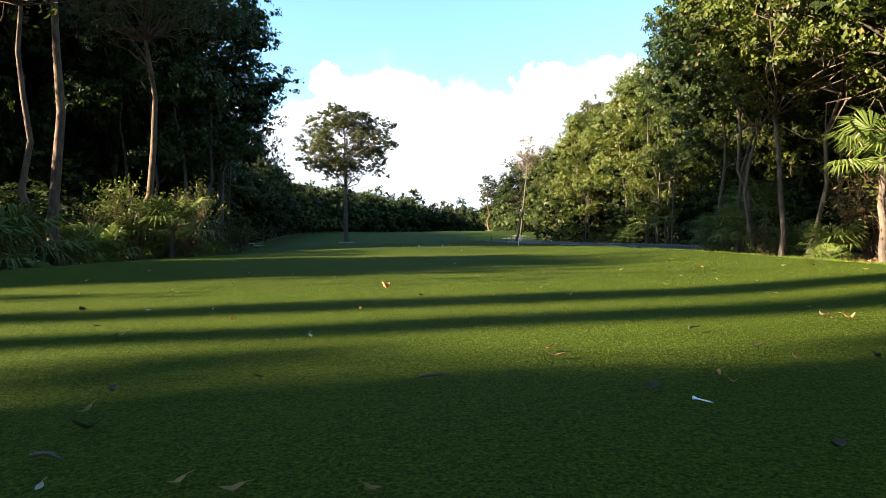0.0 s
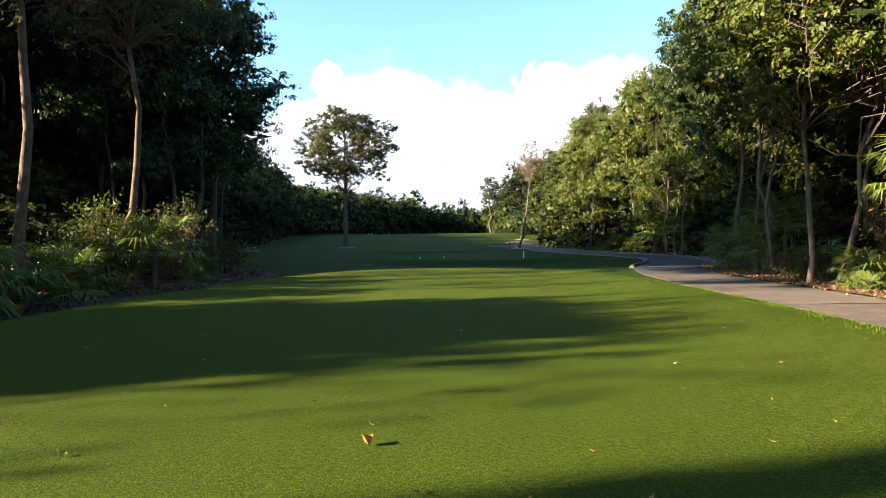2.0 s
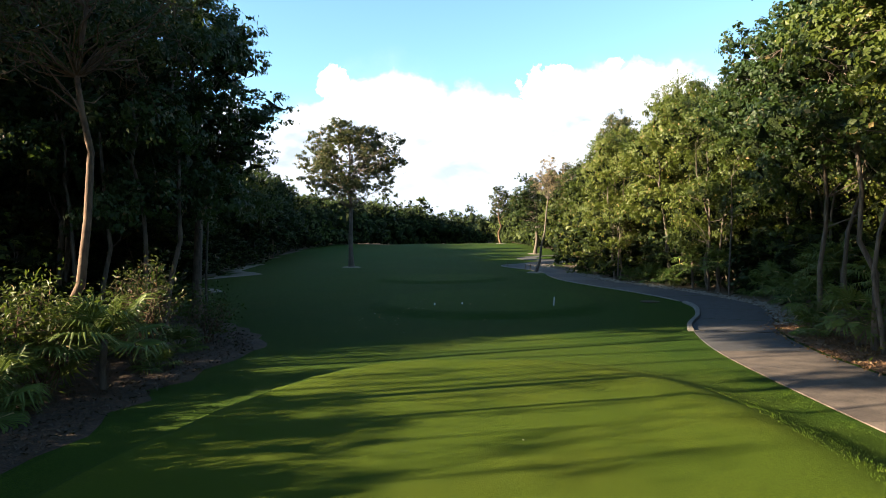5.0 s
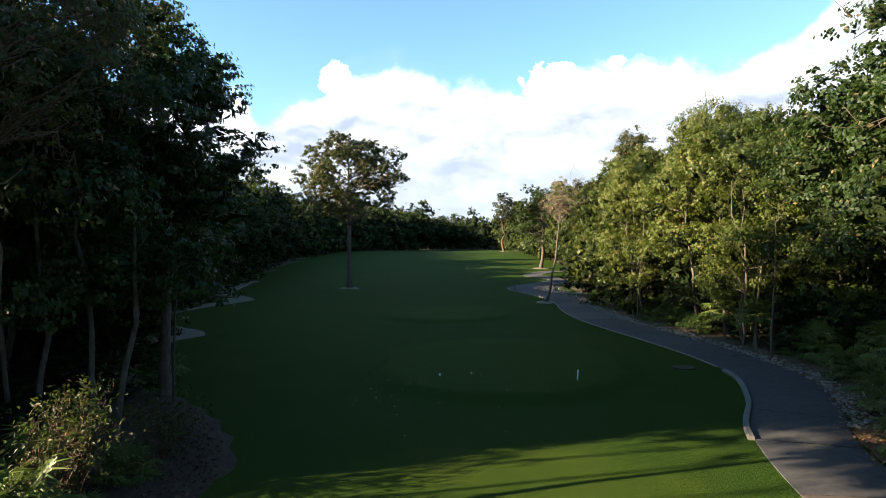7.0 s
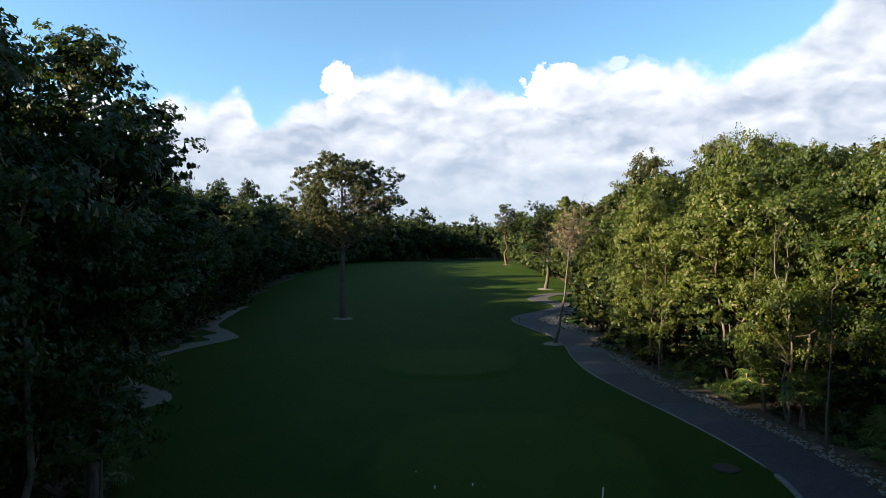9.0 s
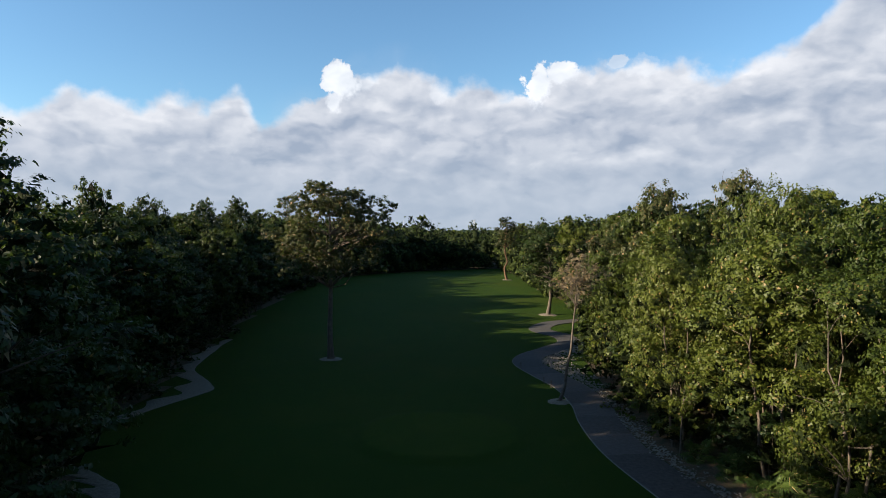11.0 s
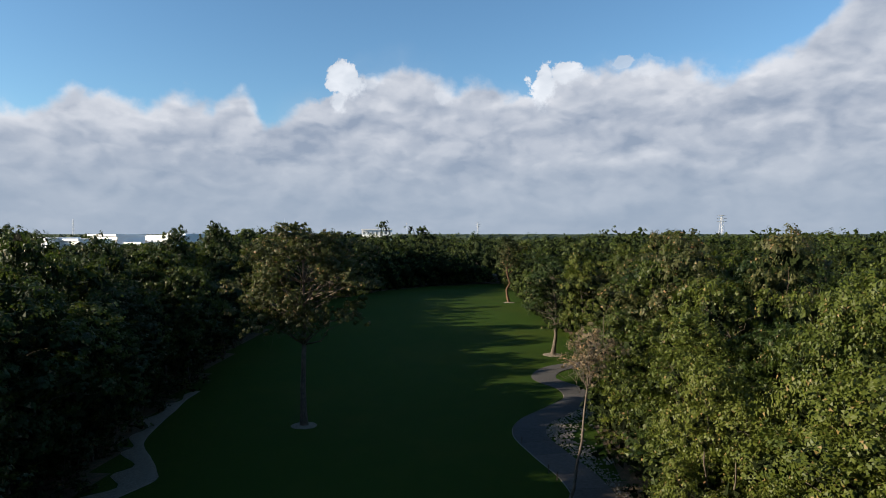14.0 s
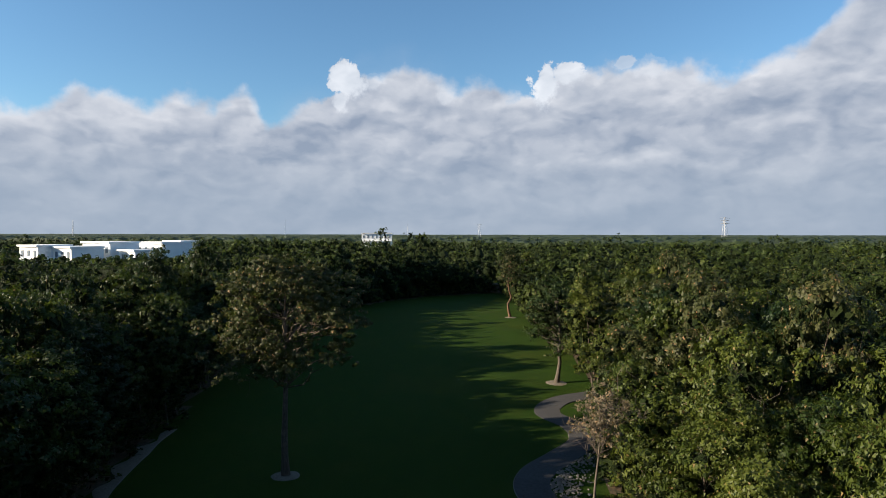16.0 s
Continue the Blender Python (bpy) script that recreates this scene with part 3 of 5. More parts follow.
def tree_meshes(seed, high, low, radius, trunk, bark, leaf, clumps=34, per=110, size=(0.20, 0.11), clump_r=0.85, shift=(0, 0), fork=1, stretch=1.0, bend=0.16, shell=0.55, bare=0, sparse=False, heart=0.5, skirt=0, small=False, flat=0.8):
    """Trunk with limbs, and a crown of leaf clumps. high: top; low: lower rim of the crown; radius: of the crown."""
    rng = np.random.default_rng(seed)
    wood, crown = Build(), Build()
    mid = np.array([shift[0], shift[1], (high + low) / 2])
    tall = (high - low) / 2
    d = rng.normal(size=(clumps, 3))
    d /= np.linalg.norm(d, axis=1)[:, None]
    d[:, 2] = np.where(d[:, 2] < -0.88, -d[:, 2], d[:, 2])
    far = rng.uniform(shell, 1.0, clumps)[:, None] * (1 + 0.10 * np.sin(d[:, :1] * 5 + seed) + 0.07 * np.sin(d[:, 1:2] * 7))
    spots = mid + d * far * np.array([radius * stretch, radius, tall]) * 0.86
    if skirt:
        a = rng.uniform(0, 6.28, skirt)
        low_ring = np.stack([np.cos(a) * radius * rng.uniform(0.3, 0.9, skirt), np.sin(a) * radius * rng.uniform(0.3, 0.9, skirt), rng.uniform(0.35, 1.5, skirt)], 1)
        spots = np.concatenate([spots, low_ring])
        clumps += skirt
    stems = []
    for k in range(fork):
        ang = k * 2.4 + seed
        base = np.array([0.28 * math.cos(ang), 0.28 * math.sin(ang), -0.15]) * (fork > 1) + np.array([0, 0, -0.15])
        spread = 0.28 * radius * (fork > 1)
        top = mid + np.array([spread * math.cos(ang), spread * math.sin(ang), tall * 0.35])
        line = wander(rng, base, top, 9, bend)
        r = trunk * np.linspace(1.0, 0.28, 9) * rng.uniform(0.75, 1.0) ** (fork > 1)
        r[0] *= 1.35
        wood.tube(line, r, 8)
        stems.append((line, r))
    for i, s in enumerate(spots):
        if sparse and i % 3:
            continue
        line, r = stems[i % fork]
        ok = np.where(line[:, 2] < s[2] - 0.25 * np.hypot(*(s[:2] - mid[:2])))[0]
        j = int(ok[-1]) if len(ok) else 3
        j = max(j, 3)
        limb = wander(rng, line[j], s, 5, 0.35)
        limb[1:4, 2] += 0.10 * np.linalg.norm(s - line[j]) * np.array([0.4, 0.5, 0.3])
        wood.tube(limb, np.linspace(r[j] * 0.42, 0.010, 5), 3)
    for i in range(bare):
        s = spots[i % clumps]
        for _ in range(5):
            e = s + (s - mid) * 0.14 + rng.normal(0, 0.42, 3)
            wood.tube(wander(rng, s, e, 5, 1.4), np.linspace(0.014, 0.004, 5), 3)
    swell = clump_r * rng.uniform(0.65, 1.4, clumps)
    if heart:
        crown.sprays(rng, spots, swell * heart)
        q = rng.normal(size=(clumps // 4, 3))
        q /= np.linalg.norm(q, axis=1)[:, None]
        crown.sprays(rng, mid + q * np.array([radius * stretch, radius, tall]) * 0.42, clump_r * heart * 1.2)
    at, out = [], []
    for s, rr in zip(spots, swell):
        n = int(per * (rr / clump_r) ** 1.6)
        sprays = max(6, n // 24)
        c = rng.normal(size=(sprays, 3))
        c /= np.linalg.norm(c, axis=1)[:, None]
        c[:, 2] = np.where(c[:, 2] < -0.35, -c[:, 2], c[:, 2])
        c *= rng.uniform(0.4, 1.05, sprays)[:, None] ** 0.7
        face = c + (s - mid) / radius * 0.35 + np.array([0, 0, 0.2]) + rng.normal(0, 0.35, (sprays, 3))
        k = rng.integers(0, sprays, n)
        q = rng.normal(0, 1, (n, 3)) * np.array([0.10, 0.10, 0.08])
        at.append(s + (c[k] + q) * np.array([rr, rr, rr * flat]))
        out.append(face[k] + q * 5.0 + rng.normal(0, 0.3, (n, 3)))
    crown.leaves(rng, np.concatenate(at), np.concatenate(out), *size, small=small)
    return wood.mesh("trunk", [bark], True), crown.mesh("crown", [leaf, CROWN_SHADE])


def ivy(seed, high, spread, leaf):
    """Leaves of a climber added round a bare trunk, to feather its shadow."""
    rng = np.random.default_rng(seed)
    n = int(high * 260)
    a, z = rng.uniform(0, 6.28, n), rng.uniform(0.2, high, n)
    r = spread * (0.75 + 0.35 * np.sin(z * 1.7 + seed) + rng.normal(0, 0.22, n))
    b = Build()
    b.leaves(rng, np.stack([r * np.cos(a), r * np.sin(a), z], 1), np.stack([np.cos(a), np.sin(a), rng.normal(0.3, 0.3, n)], 1), 0.13, 0.11, small=True)
    return b.mesh("climber", [leaf])


def tree(name, meshes, label, category="tree", group="forest trees"):
    t = tagged(new(name, None), label, category, group)
    part("trunk", meshes[0], t)
    part("crown", meshes[1], t)
    return t


def put(ob, x, y, turn=0.0, s=1.0, sz=None, lean=0.0, sink=0.0):
    m = pose(x, y, float(lie(x, y)) - sink, lean, 0, turn)
    return m @ Matrix.Diagonal((s, s, sz or s, 1))


KINDS, FAR_KINDS = [], []
for i, (leaf, bark, label) in enumerate((
        (LEAF_FOREST, BARK_GREY, "dense green broadleaf forest tree with grey bark"),
        (LEAF_YELLOW, BARK_GREY, "broadleaf forest tree with yellow-green leaves and grey bark"),
        (LEAF_FOREST, BARK_DARK, "leafy green forest tree with crooked brown trunk"),
        (LEAF_OLIVE, BARK_DARK, "olive green forest tree with thin leaves and brown trunk"),
        (LEAF_DARK_SHADED, BARK_DARK, "forest tree with brown trunk and dark green leaves, shade in their colour"),
        (LEAF_YELLOW, BARK_GREY, "bushy light green forest tree on several stems"))):
    low = (1.7, 1.2, 2.2, 1.9, 1.5, 1.0)[i]
    def version(per, size, heart):
        return (label, tree_meshes(11 + i, 11.0, low, (3.4, 3.6, 3.2, 3.3, 3.7, 3.3)[i], 0.11, bark, leaf, 34, per, size, 1.2, shell=0.7, fork=(1, 2, 1, 1, 2, 3)[i], bare=(0, 4, 0, 8, 0, 3)[i], sparse=True, small=True, heart=heart))
    KINDS.append(version(820, (0.12, 0.085), 0.5))
    FAR_KINDS.append(version(300, (0.17, 0.12), 0.66))
LOW_KINDS, LOW_FAR = [], []
for per, size, kinds in ((135, (0.13, 0.08), LOW_KINDS), (66, (0.20, 0.13), LOW_FAR)):
    for label, seed, low, wide, fork, bark, leaf in (("low rounded undergrowth tree with green leaves", 31, 0.5, 2.5, 3, BARK_DARK, LEAF_FOREST),
                                                     ("low rounded undergrowth tree with dark leaves, shade in their colour", 32, 0.7, 2.6, 2, BARK_DARK, LEAF_DARK_SHADED),
                                                     ("low bushy undergrowth tree with yellow-green leaves", 33, 0.6, 2.4, 3, BARK_GREY, LEAF_YELLOW)):
        kinds.append((label, tree_meshes(seed, 6.4, low, wide, 0.06, bark, leaf, 22, per, size, 0.86, heart=0.8, fork=fork, sparse=True, skirt=8, small=True)))

first = {}


def plant(kind, x, y, high, turn, wide=1.0, name="forest_tree", base=11.0):
    label, meshes = kind
    key = meshes[1].name
    m = put(None, x, y, turn, wide, high / base)
    if key not in first:
        first[key] = tree(name, meshes, label)
        first[key].matrix_basis = m
        return first[key]
    ob = copy_thing(first[key], pose(0, 0, 0))
    ob.matrix_basis = m
    return ob


# trees that stand out by themselves
def single(name, x, y, turn, meshes, label, group=""):
    t = tree(name, meshes, label, "tree", group)
    t.matrix_basis = put(None, x, y, turn)
    return t


single("open_crowned_tree", -14.6, 71.1, 0, tree_meshes(3, 15.3, 5.5, 6.2, 0.27, BARK_DARK, LEAF_OLIVE, 270, 250, (0.145, 0.10), 0.80, bend=0.04, shell=0.5, bare=6, heart=0, sparse=True, small=True), "tall lone tree with open olive crown standing on the fairway")
single("slender_tree", 3.25, 58.6, 0, tree_meshes(8, 9.4, 5.6, 1.9, 0.10, BARK_GREY, LEAF_DRY, 40, 80, (0.13, 0.06), 0.6, shift=(1.3, 1.6), bend=0.12, shell=0.3, bare=26, heart=0), "slender leaning tree with a thin dry brown crown")
single("round_crowned_tree", 5.9, 98.2, 0, tree_meshes(9, 11.6, 2.2, 3.7, 0.24, BARK_GREY, LEAF_DARK_SHADED, 80, 200, (0.17, 0.12), 1.0, bend=0.15), "dense round dark green tree with stout grey trunk")
single("far_fairway_tree", 1.8, 143.3, 0, tree_meshes(10, 12.2, 5.6, 2.9, 0.24, BARK_PALE, LEAF_OLIVE, 40, 130, (0.22, 0.15), 1.0, bend=0.2), "tall tree with pale trunk at the edge of the far fairway")
single("far_fairway_tree", 5.2, 158, 40, tree_meshes(12, 11.8, 4.8, 3.2, 0.28, BARK_PALE, LEAF_FOREST, 40, 130, (0.22, 0.15), 1.1, bend=0.2), "green tree with pale trunk at the edge of the far fairway")
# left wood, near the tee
single("tall_dark_tree", -11.4, 30.2, 0, tree_meshes(21, 13.6, 2.6, 3.7, 0.20, BARK_DARK, LEAF_DARK_SHADED, 120, 260, (0.13, 0.085), 1.0, bend=0.08, flat=0.42), "tall dark leafy tree at the corner of the woods")
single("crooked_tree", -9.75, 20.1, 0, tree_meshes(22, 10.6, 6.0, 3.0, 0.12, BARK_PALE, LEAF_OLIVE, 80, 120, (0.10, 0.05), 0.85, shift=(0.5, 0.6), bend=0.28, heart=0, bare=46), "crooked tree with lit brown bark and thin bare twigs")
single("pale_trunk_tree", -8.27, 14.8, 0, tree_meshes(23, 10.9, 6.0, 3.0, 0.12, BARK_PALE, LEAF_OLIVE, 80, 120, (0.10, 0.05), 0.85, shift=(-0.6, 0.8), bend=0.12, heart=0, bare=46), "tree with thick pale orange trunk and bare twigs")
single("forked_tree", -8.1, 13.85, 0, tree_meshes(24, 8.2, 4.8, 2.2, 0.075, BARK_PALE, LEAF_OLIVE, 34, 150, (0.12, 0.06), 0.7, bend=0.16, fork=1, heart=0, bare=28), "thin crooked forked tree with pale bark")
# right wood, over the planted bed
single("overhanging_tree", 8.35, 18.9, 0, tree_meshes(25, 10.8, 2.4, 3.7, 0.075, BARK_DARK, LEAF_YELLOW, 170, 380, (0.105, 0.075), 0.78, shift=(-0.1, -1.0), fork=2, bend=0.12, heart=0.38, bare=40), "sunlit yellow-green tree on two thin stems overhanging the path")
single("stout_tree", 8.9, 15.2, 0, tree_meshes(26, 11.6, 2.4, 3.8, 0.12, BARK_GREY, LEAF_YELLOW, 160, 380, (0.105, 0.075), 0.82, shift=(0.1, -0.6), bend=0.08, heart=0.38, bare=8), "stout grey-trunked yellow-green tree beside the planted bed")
single("shaded_tree", 9.1, 22.9, 0, tree_meshes(27, 10.8, 3.2, 2.9, 0.085, BARK_DARK, LEAF_DARK_SHADED, 120, 320, (0.11, 0.08), 0.82, fork=2, bend=0.14, bare=8), "shaded dark tree with thin grey stems and vines")
single("shaded_tree", 9.6, 26.5, 60, tree_meshes(28, 11.0, 3.0, 3.1, 0.085, BARK_DARK, LEAF_DARK_SHADED, 120, 320, (0.11, 0.08), 0.82, fork=2, bend=0.2, bare=6), "shaded dark tree with thin stems beside the path")


# ---- woods on both sides ----
rng = np.random.default_rng(77)
near_trees, deep_trees = [], []
TAKEN = [(-11.4, 30.2, 3.6), (-9.75, 20.1, 2.4), (-8.27, 14.8, 2.4), (-8.1, 13.85, 1.5), (8.35, 18.9, 2.4), (8.9, 15.2, 2.4), (8.75, 22.9, 2.4), (9.6, 26.5, 2.4), (5.9, 98.2, 3), (5.2, 158, 3), (1.8, 143.3, 4)]


def free(x, y):
    return all((x - a) ** 2 + (y - b) ** 2 > r * r for a, b, r in TAKEN)


for side in (-1, 1):
    for row in range(0, 60):
        off = 1.0 + row * 3.9 + (0.6 if row == 0 else 0)
        y = -12.0 + rng.uniform(0, 3)
        while y < 400:
            y += rng.uniform(3.3, 4.7) * (0.85 if side < 0 and y < 110 else 1.0) * ((0.75 if side < 0 else 1.1) if row == 0 else 1.0 if y < 130 else 1.35)
            edge_x = float(left_edge(y) if side < 0 else right_edge(y))
            x = edge_x + side * (off + rng.normal(0, 0.7))
            # seen wedge, and the strip that shades it
            if abs(x + 0.05 * y) > 12 + 0.82 * max(y, 0) + (14 if y < 60 else 0) or abs(x) > 230:
                continue
            if side < 0 and y - 0.3057 * x < 27.8:
                continue
            if y > 197 or (side > 0 and (y < 17.5 and off < 7 or y < 12)):
                continue
            if not free(x, y):
                continue
            high = 11.6 + float(np.clip(rng.normal(0, 1.1), -1.8, 1.6)) - (1.2 if row == 0 else 0) + min(2.4, 0.13 * (off - 1)) + ((0.9 if y < 50 else 0.5) if side > 0 else 0.2 if not row else 0.9 if y < 42 else 1.0 if row == 1 or y > 108 else 1.7)
            (near_trees if off < (11 if side > 0 else 8) and y < 106 else deep_trees).append((x, y, high))
near_trees.append((-13.6, 25.6, 14.2))
for x, y, high in near_trees:
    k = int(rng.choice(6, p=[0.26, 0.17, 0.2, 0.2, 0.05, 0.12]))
    # left woods: mostly the darkened leaves, no yellow-green, as shade in colour
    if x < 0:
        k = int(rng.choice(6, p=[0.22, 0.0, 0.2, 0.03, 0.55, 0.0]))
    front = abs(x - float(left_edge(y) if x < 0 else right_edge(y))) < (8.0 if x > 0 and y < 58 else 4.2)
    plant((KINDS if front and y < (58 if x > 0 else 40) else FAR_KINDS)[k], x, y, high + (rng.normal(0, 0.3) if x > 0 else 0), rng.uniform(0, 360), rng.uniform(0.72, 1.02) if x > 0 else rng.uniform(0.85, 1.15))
# undergrowth along the edges
for side in (-1, 1):
    for depth in (1.0, 3.4, 6.2, 9.0):
        y = 12.0
        while y < (108 if depth < 5 else 62 if side < 0 else 12):
            y += rng.uniform(1.9, 3.1)
            edge_x = float(left_edge(y) if side < 0 else right_edge(y))
            x = edge_x + side * (depth + rng.uniform(0, 1.6))
            if side < 0 and depth > 3 and y - 0.3057 * x < 25:
                continue
            if (free(x, y) or y > 30) and not (y < 27 and depth < 2):
                verge = side > 0 and depth < 2 and y < 50
                x += 1.1 if verge else 0.0
                high = rng.uniform(2.6, 5.6) * (0.6 if y < 28 else 1) + (1.8 if 2 < depth < 5 and y > 28 else 0.9 if side > 0 and y > 28 else 0)
                high = rng.uniform(2.4, 4.2) if verge else high
                # verge and left edge get mostly the darkened leaves, shade in colour
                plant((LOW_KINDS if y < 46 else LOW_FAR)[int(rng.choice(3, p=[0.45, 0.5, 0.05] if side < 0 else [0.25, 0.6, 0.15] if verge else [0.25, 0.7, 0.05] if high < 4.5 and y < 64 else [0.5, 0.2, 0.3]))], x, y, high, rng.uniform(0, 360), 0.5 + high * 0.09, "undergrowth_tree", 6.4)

# unseen low trees and bushes beside the tee, added to cast its shade
for x, v, high, wide in ((-14, 9.3, 6.4, 0.75), (-14.5, 10.6, 6.6, 0.75), (-14, 11.4, 6.2, 0.6), (-13, 2.4, 4.8, 0.8), (-12, -1.0, 4.8, 0.8), (-9.5, 11.6, 2.6, 0.6), (-9.8, 14.0, 2.6, 0.6),
                         (-14, 13.4, 4.9, 0.5), (-14.3, 14.4, 5.5, 0.6), (-14, 15.7, 5.4, 0.7), (-14.5, 17.0, 5.3, 0.6), (-14, 18.4, 3.2, 0.5), (-16.2, 9.8, 7.4, 0.75), (-16.5, 10.3, 7.5, 0.75), (-16.2, 10.9, 7.4, 0.7), (-18.2, 9.9, 8.0, 0.7), (-18.4, 10.6, 8.0, 0.7), (-13.4, 22.6, 2.3, 0.5), (-13.6, 24.2, 2.4, 0.5), (-13.8, 26.6, 4.4, 0.7), (-14, 28, 4.6, 0.7), (-9.9, 6.4, 2.6, 0.5), (-10.2, 7.8, 2.8, 0.5), (-9.9, 9.2, 2.7, 0.5), (-10.2, 10.4, 2.7, 0.5), (-9.9, 5.6, 2.7, 0.5), (-11, 7.1, 3.2, 0.5), (-11, 8.6, 3.3, 0.5), (-11, 10.0, 3.3, 0.5)):
    plant(LOW_KINDS[int(rng.integers(0, 2))], x, v + 0.3057 * x, high * 0.93, rng.uniform(0, 360), wide, "undergrowth_tree", 6.4)

# denser unseen low trees, added to fill out the shade on the tee
for v, x, high, wide in ((26.0, -15.5, 6.8, 0.5), (27.2, -15.5, 6.8, 0.7), (26.8, -18, 7.2, 0.7), (28.4, -17, 7.0, 0.9), (7.9, -13.0, 5.5, 0.30), (8.4, -13.4, 5.9, 0.36), (7.9, -16.0, 6.6, 0.28), (8.3, -15.8, 6.8, 0.4), (8.9, -16.0, 7.2, 0.5), (9.7, -16.4, 7.1, 0.55), (10.5, -15.7, 6.8, 0.55), (11.3, -16.2, 7.0, 0.5), (11.9, -14.2, 5.8, 0.4), (9.2, -13.8, 6.0, 0.45), (-1.5, -15, 6.0, 1.0), (1.0, -15, 6.0, 0.9), (2.7, -14.6, 5.6, 0.40), (3.5, -12.6, 4.1, 0.30), (2.9, -16.4, 6.4, 0.3), (1.6, -17.6, 6.4, 0.7)):
    plant(LOW_KINDS[1], x, v + 0.3057 * x, high, rng.uniform(0, 360), wide, "undergrowth_tree", 6.4)

# unseen row of bushes added to keep the sun off the left bed
for v in np.arange(5.0, 25.0, 1.25):
    if abs(v - 21.4) > 0.7:
        x = -12.6 + rng.uniform(-0.5, 0.5)
        plant(LOW_KINDS[int(rng.integers(0, 2))], x, v + 0.3057 * x, (rng.uniform(3.8, 4.1) if 6 < v < 12.2 or 13.6 < v < 17.6 else rng.uniform(3.3, 3.7) if v < 17.6 else rng.uniform(2.5, 2.9)), rng.uniform(0, 360), 0.6, "undergrowth_tree", 6.4)

# unseen trees added beyond a clearing, whose crowns and trunks stripe the tee with shadow: how far along, how far off,
# how wide
for v, x, wide in ((-12, -20, 1.0), (-7.5, -19, 1.0), (-3.2, -21, 1.0), (-0.75, -19, 1.0), (-0.15, -22, 0.9), (1.65, -25, 0.5), (2, -22, 0.42), (1.15, -18, 0.6), (2.7, -20, 0.25), (-0.55, -26, 0.9), (1.85, -28, 0.42), (0.35, -24, 0.8), (2.3, -17.5, 0.34), (-1.35, -18, 0.9), (2.5, -23, 0.28), (-4.5, -25, 1.1), (-2.25, -28, 1.1), (0.75, -20.5, 0.7), (2.45, -30, 0.3), (0.0, -17, 1.0), (0.4, -27, 0.85), (1.9, -24.5, 0.46), (1.6, -19.2, 0.52), (0.9, -22.8, 0.7), (2.7, -18.4, 0.24), (-3.0, -17, 1.0),
                   (27.6, -18, 0.8), (29.0, -21, 1.0), (31.5, -17, 1.0), (28.4, -26, 0.9), (34, -20, 1.0), (-1, -30, 1.1), (-6, -31, 1.0)):
    plant(FAR_KINDS[int(rng.integers(0, 5))], x, v + 0.3057 * x, 11.5, rng.uniform(0, 360), wide)
# high-crowned trees added for shade behind the left corner: the sun passes below their crowns, between the trunks
HIGH = "tall tree added for its shade, with a high umbrella crown on a bare trunk"
high_crown = (HIGH, tree_meshes(41, 12.8, 8.2, 2.7, 0.09, BARK_GREY, LEAF_DARK_SHADED, 40, 95, (0.24, 0.14), 1.0, sparse=True, small=True))
stout_crown = (HIGH, tree_meshes(42, 12.8, 8.8, 2.2, 0.22, BARK_GREY, LEAF_DARK_SHADED, 30, 95, (0.24, 0.14), 1.0, bend=0.03, sparse=True, small=True))
for v, x in ((17.6, -16.5), (20.4, -15.6), (23.2, -16.2), (25.8, -15.8), (28.4, -16), (18.6, -19.5), (21.9, -19.6), (24.6, -19.2), (27.4, -19.4)):
    plant(high_crown, x, v + 0.3057 * x, 12.6, rng.uniform(0, 360), 1.0, base=12.6)
# unseen trunks added for two bands of shadow, with leaves to feather them
for v, x, wide in ((4.42, -19.0, 1.0), (5.2, -19.8, 0.85)):
    clad = plant(stout_crown, x, v + 0.3057 * x, 12.6, rng.uniform(0, 360), wide, base=12.6)
    part("climber", ivy(int(v * 10), 8.6, 0.24, LEAF_DARK_SHADED), clad, "leafy climber added round the unseen trunk to feather its shadow")


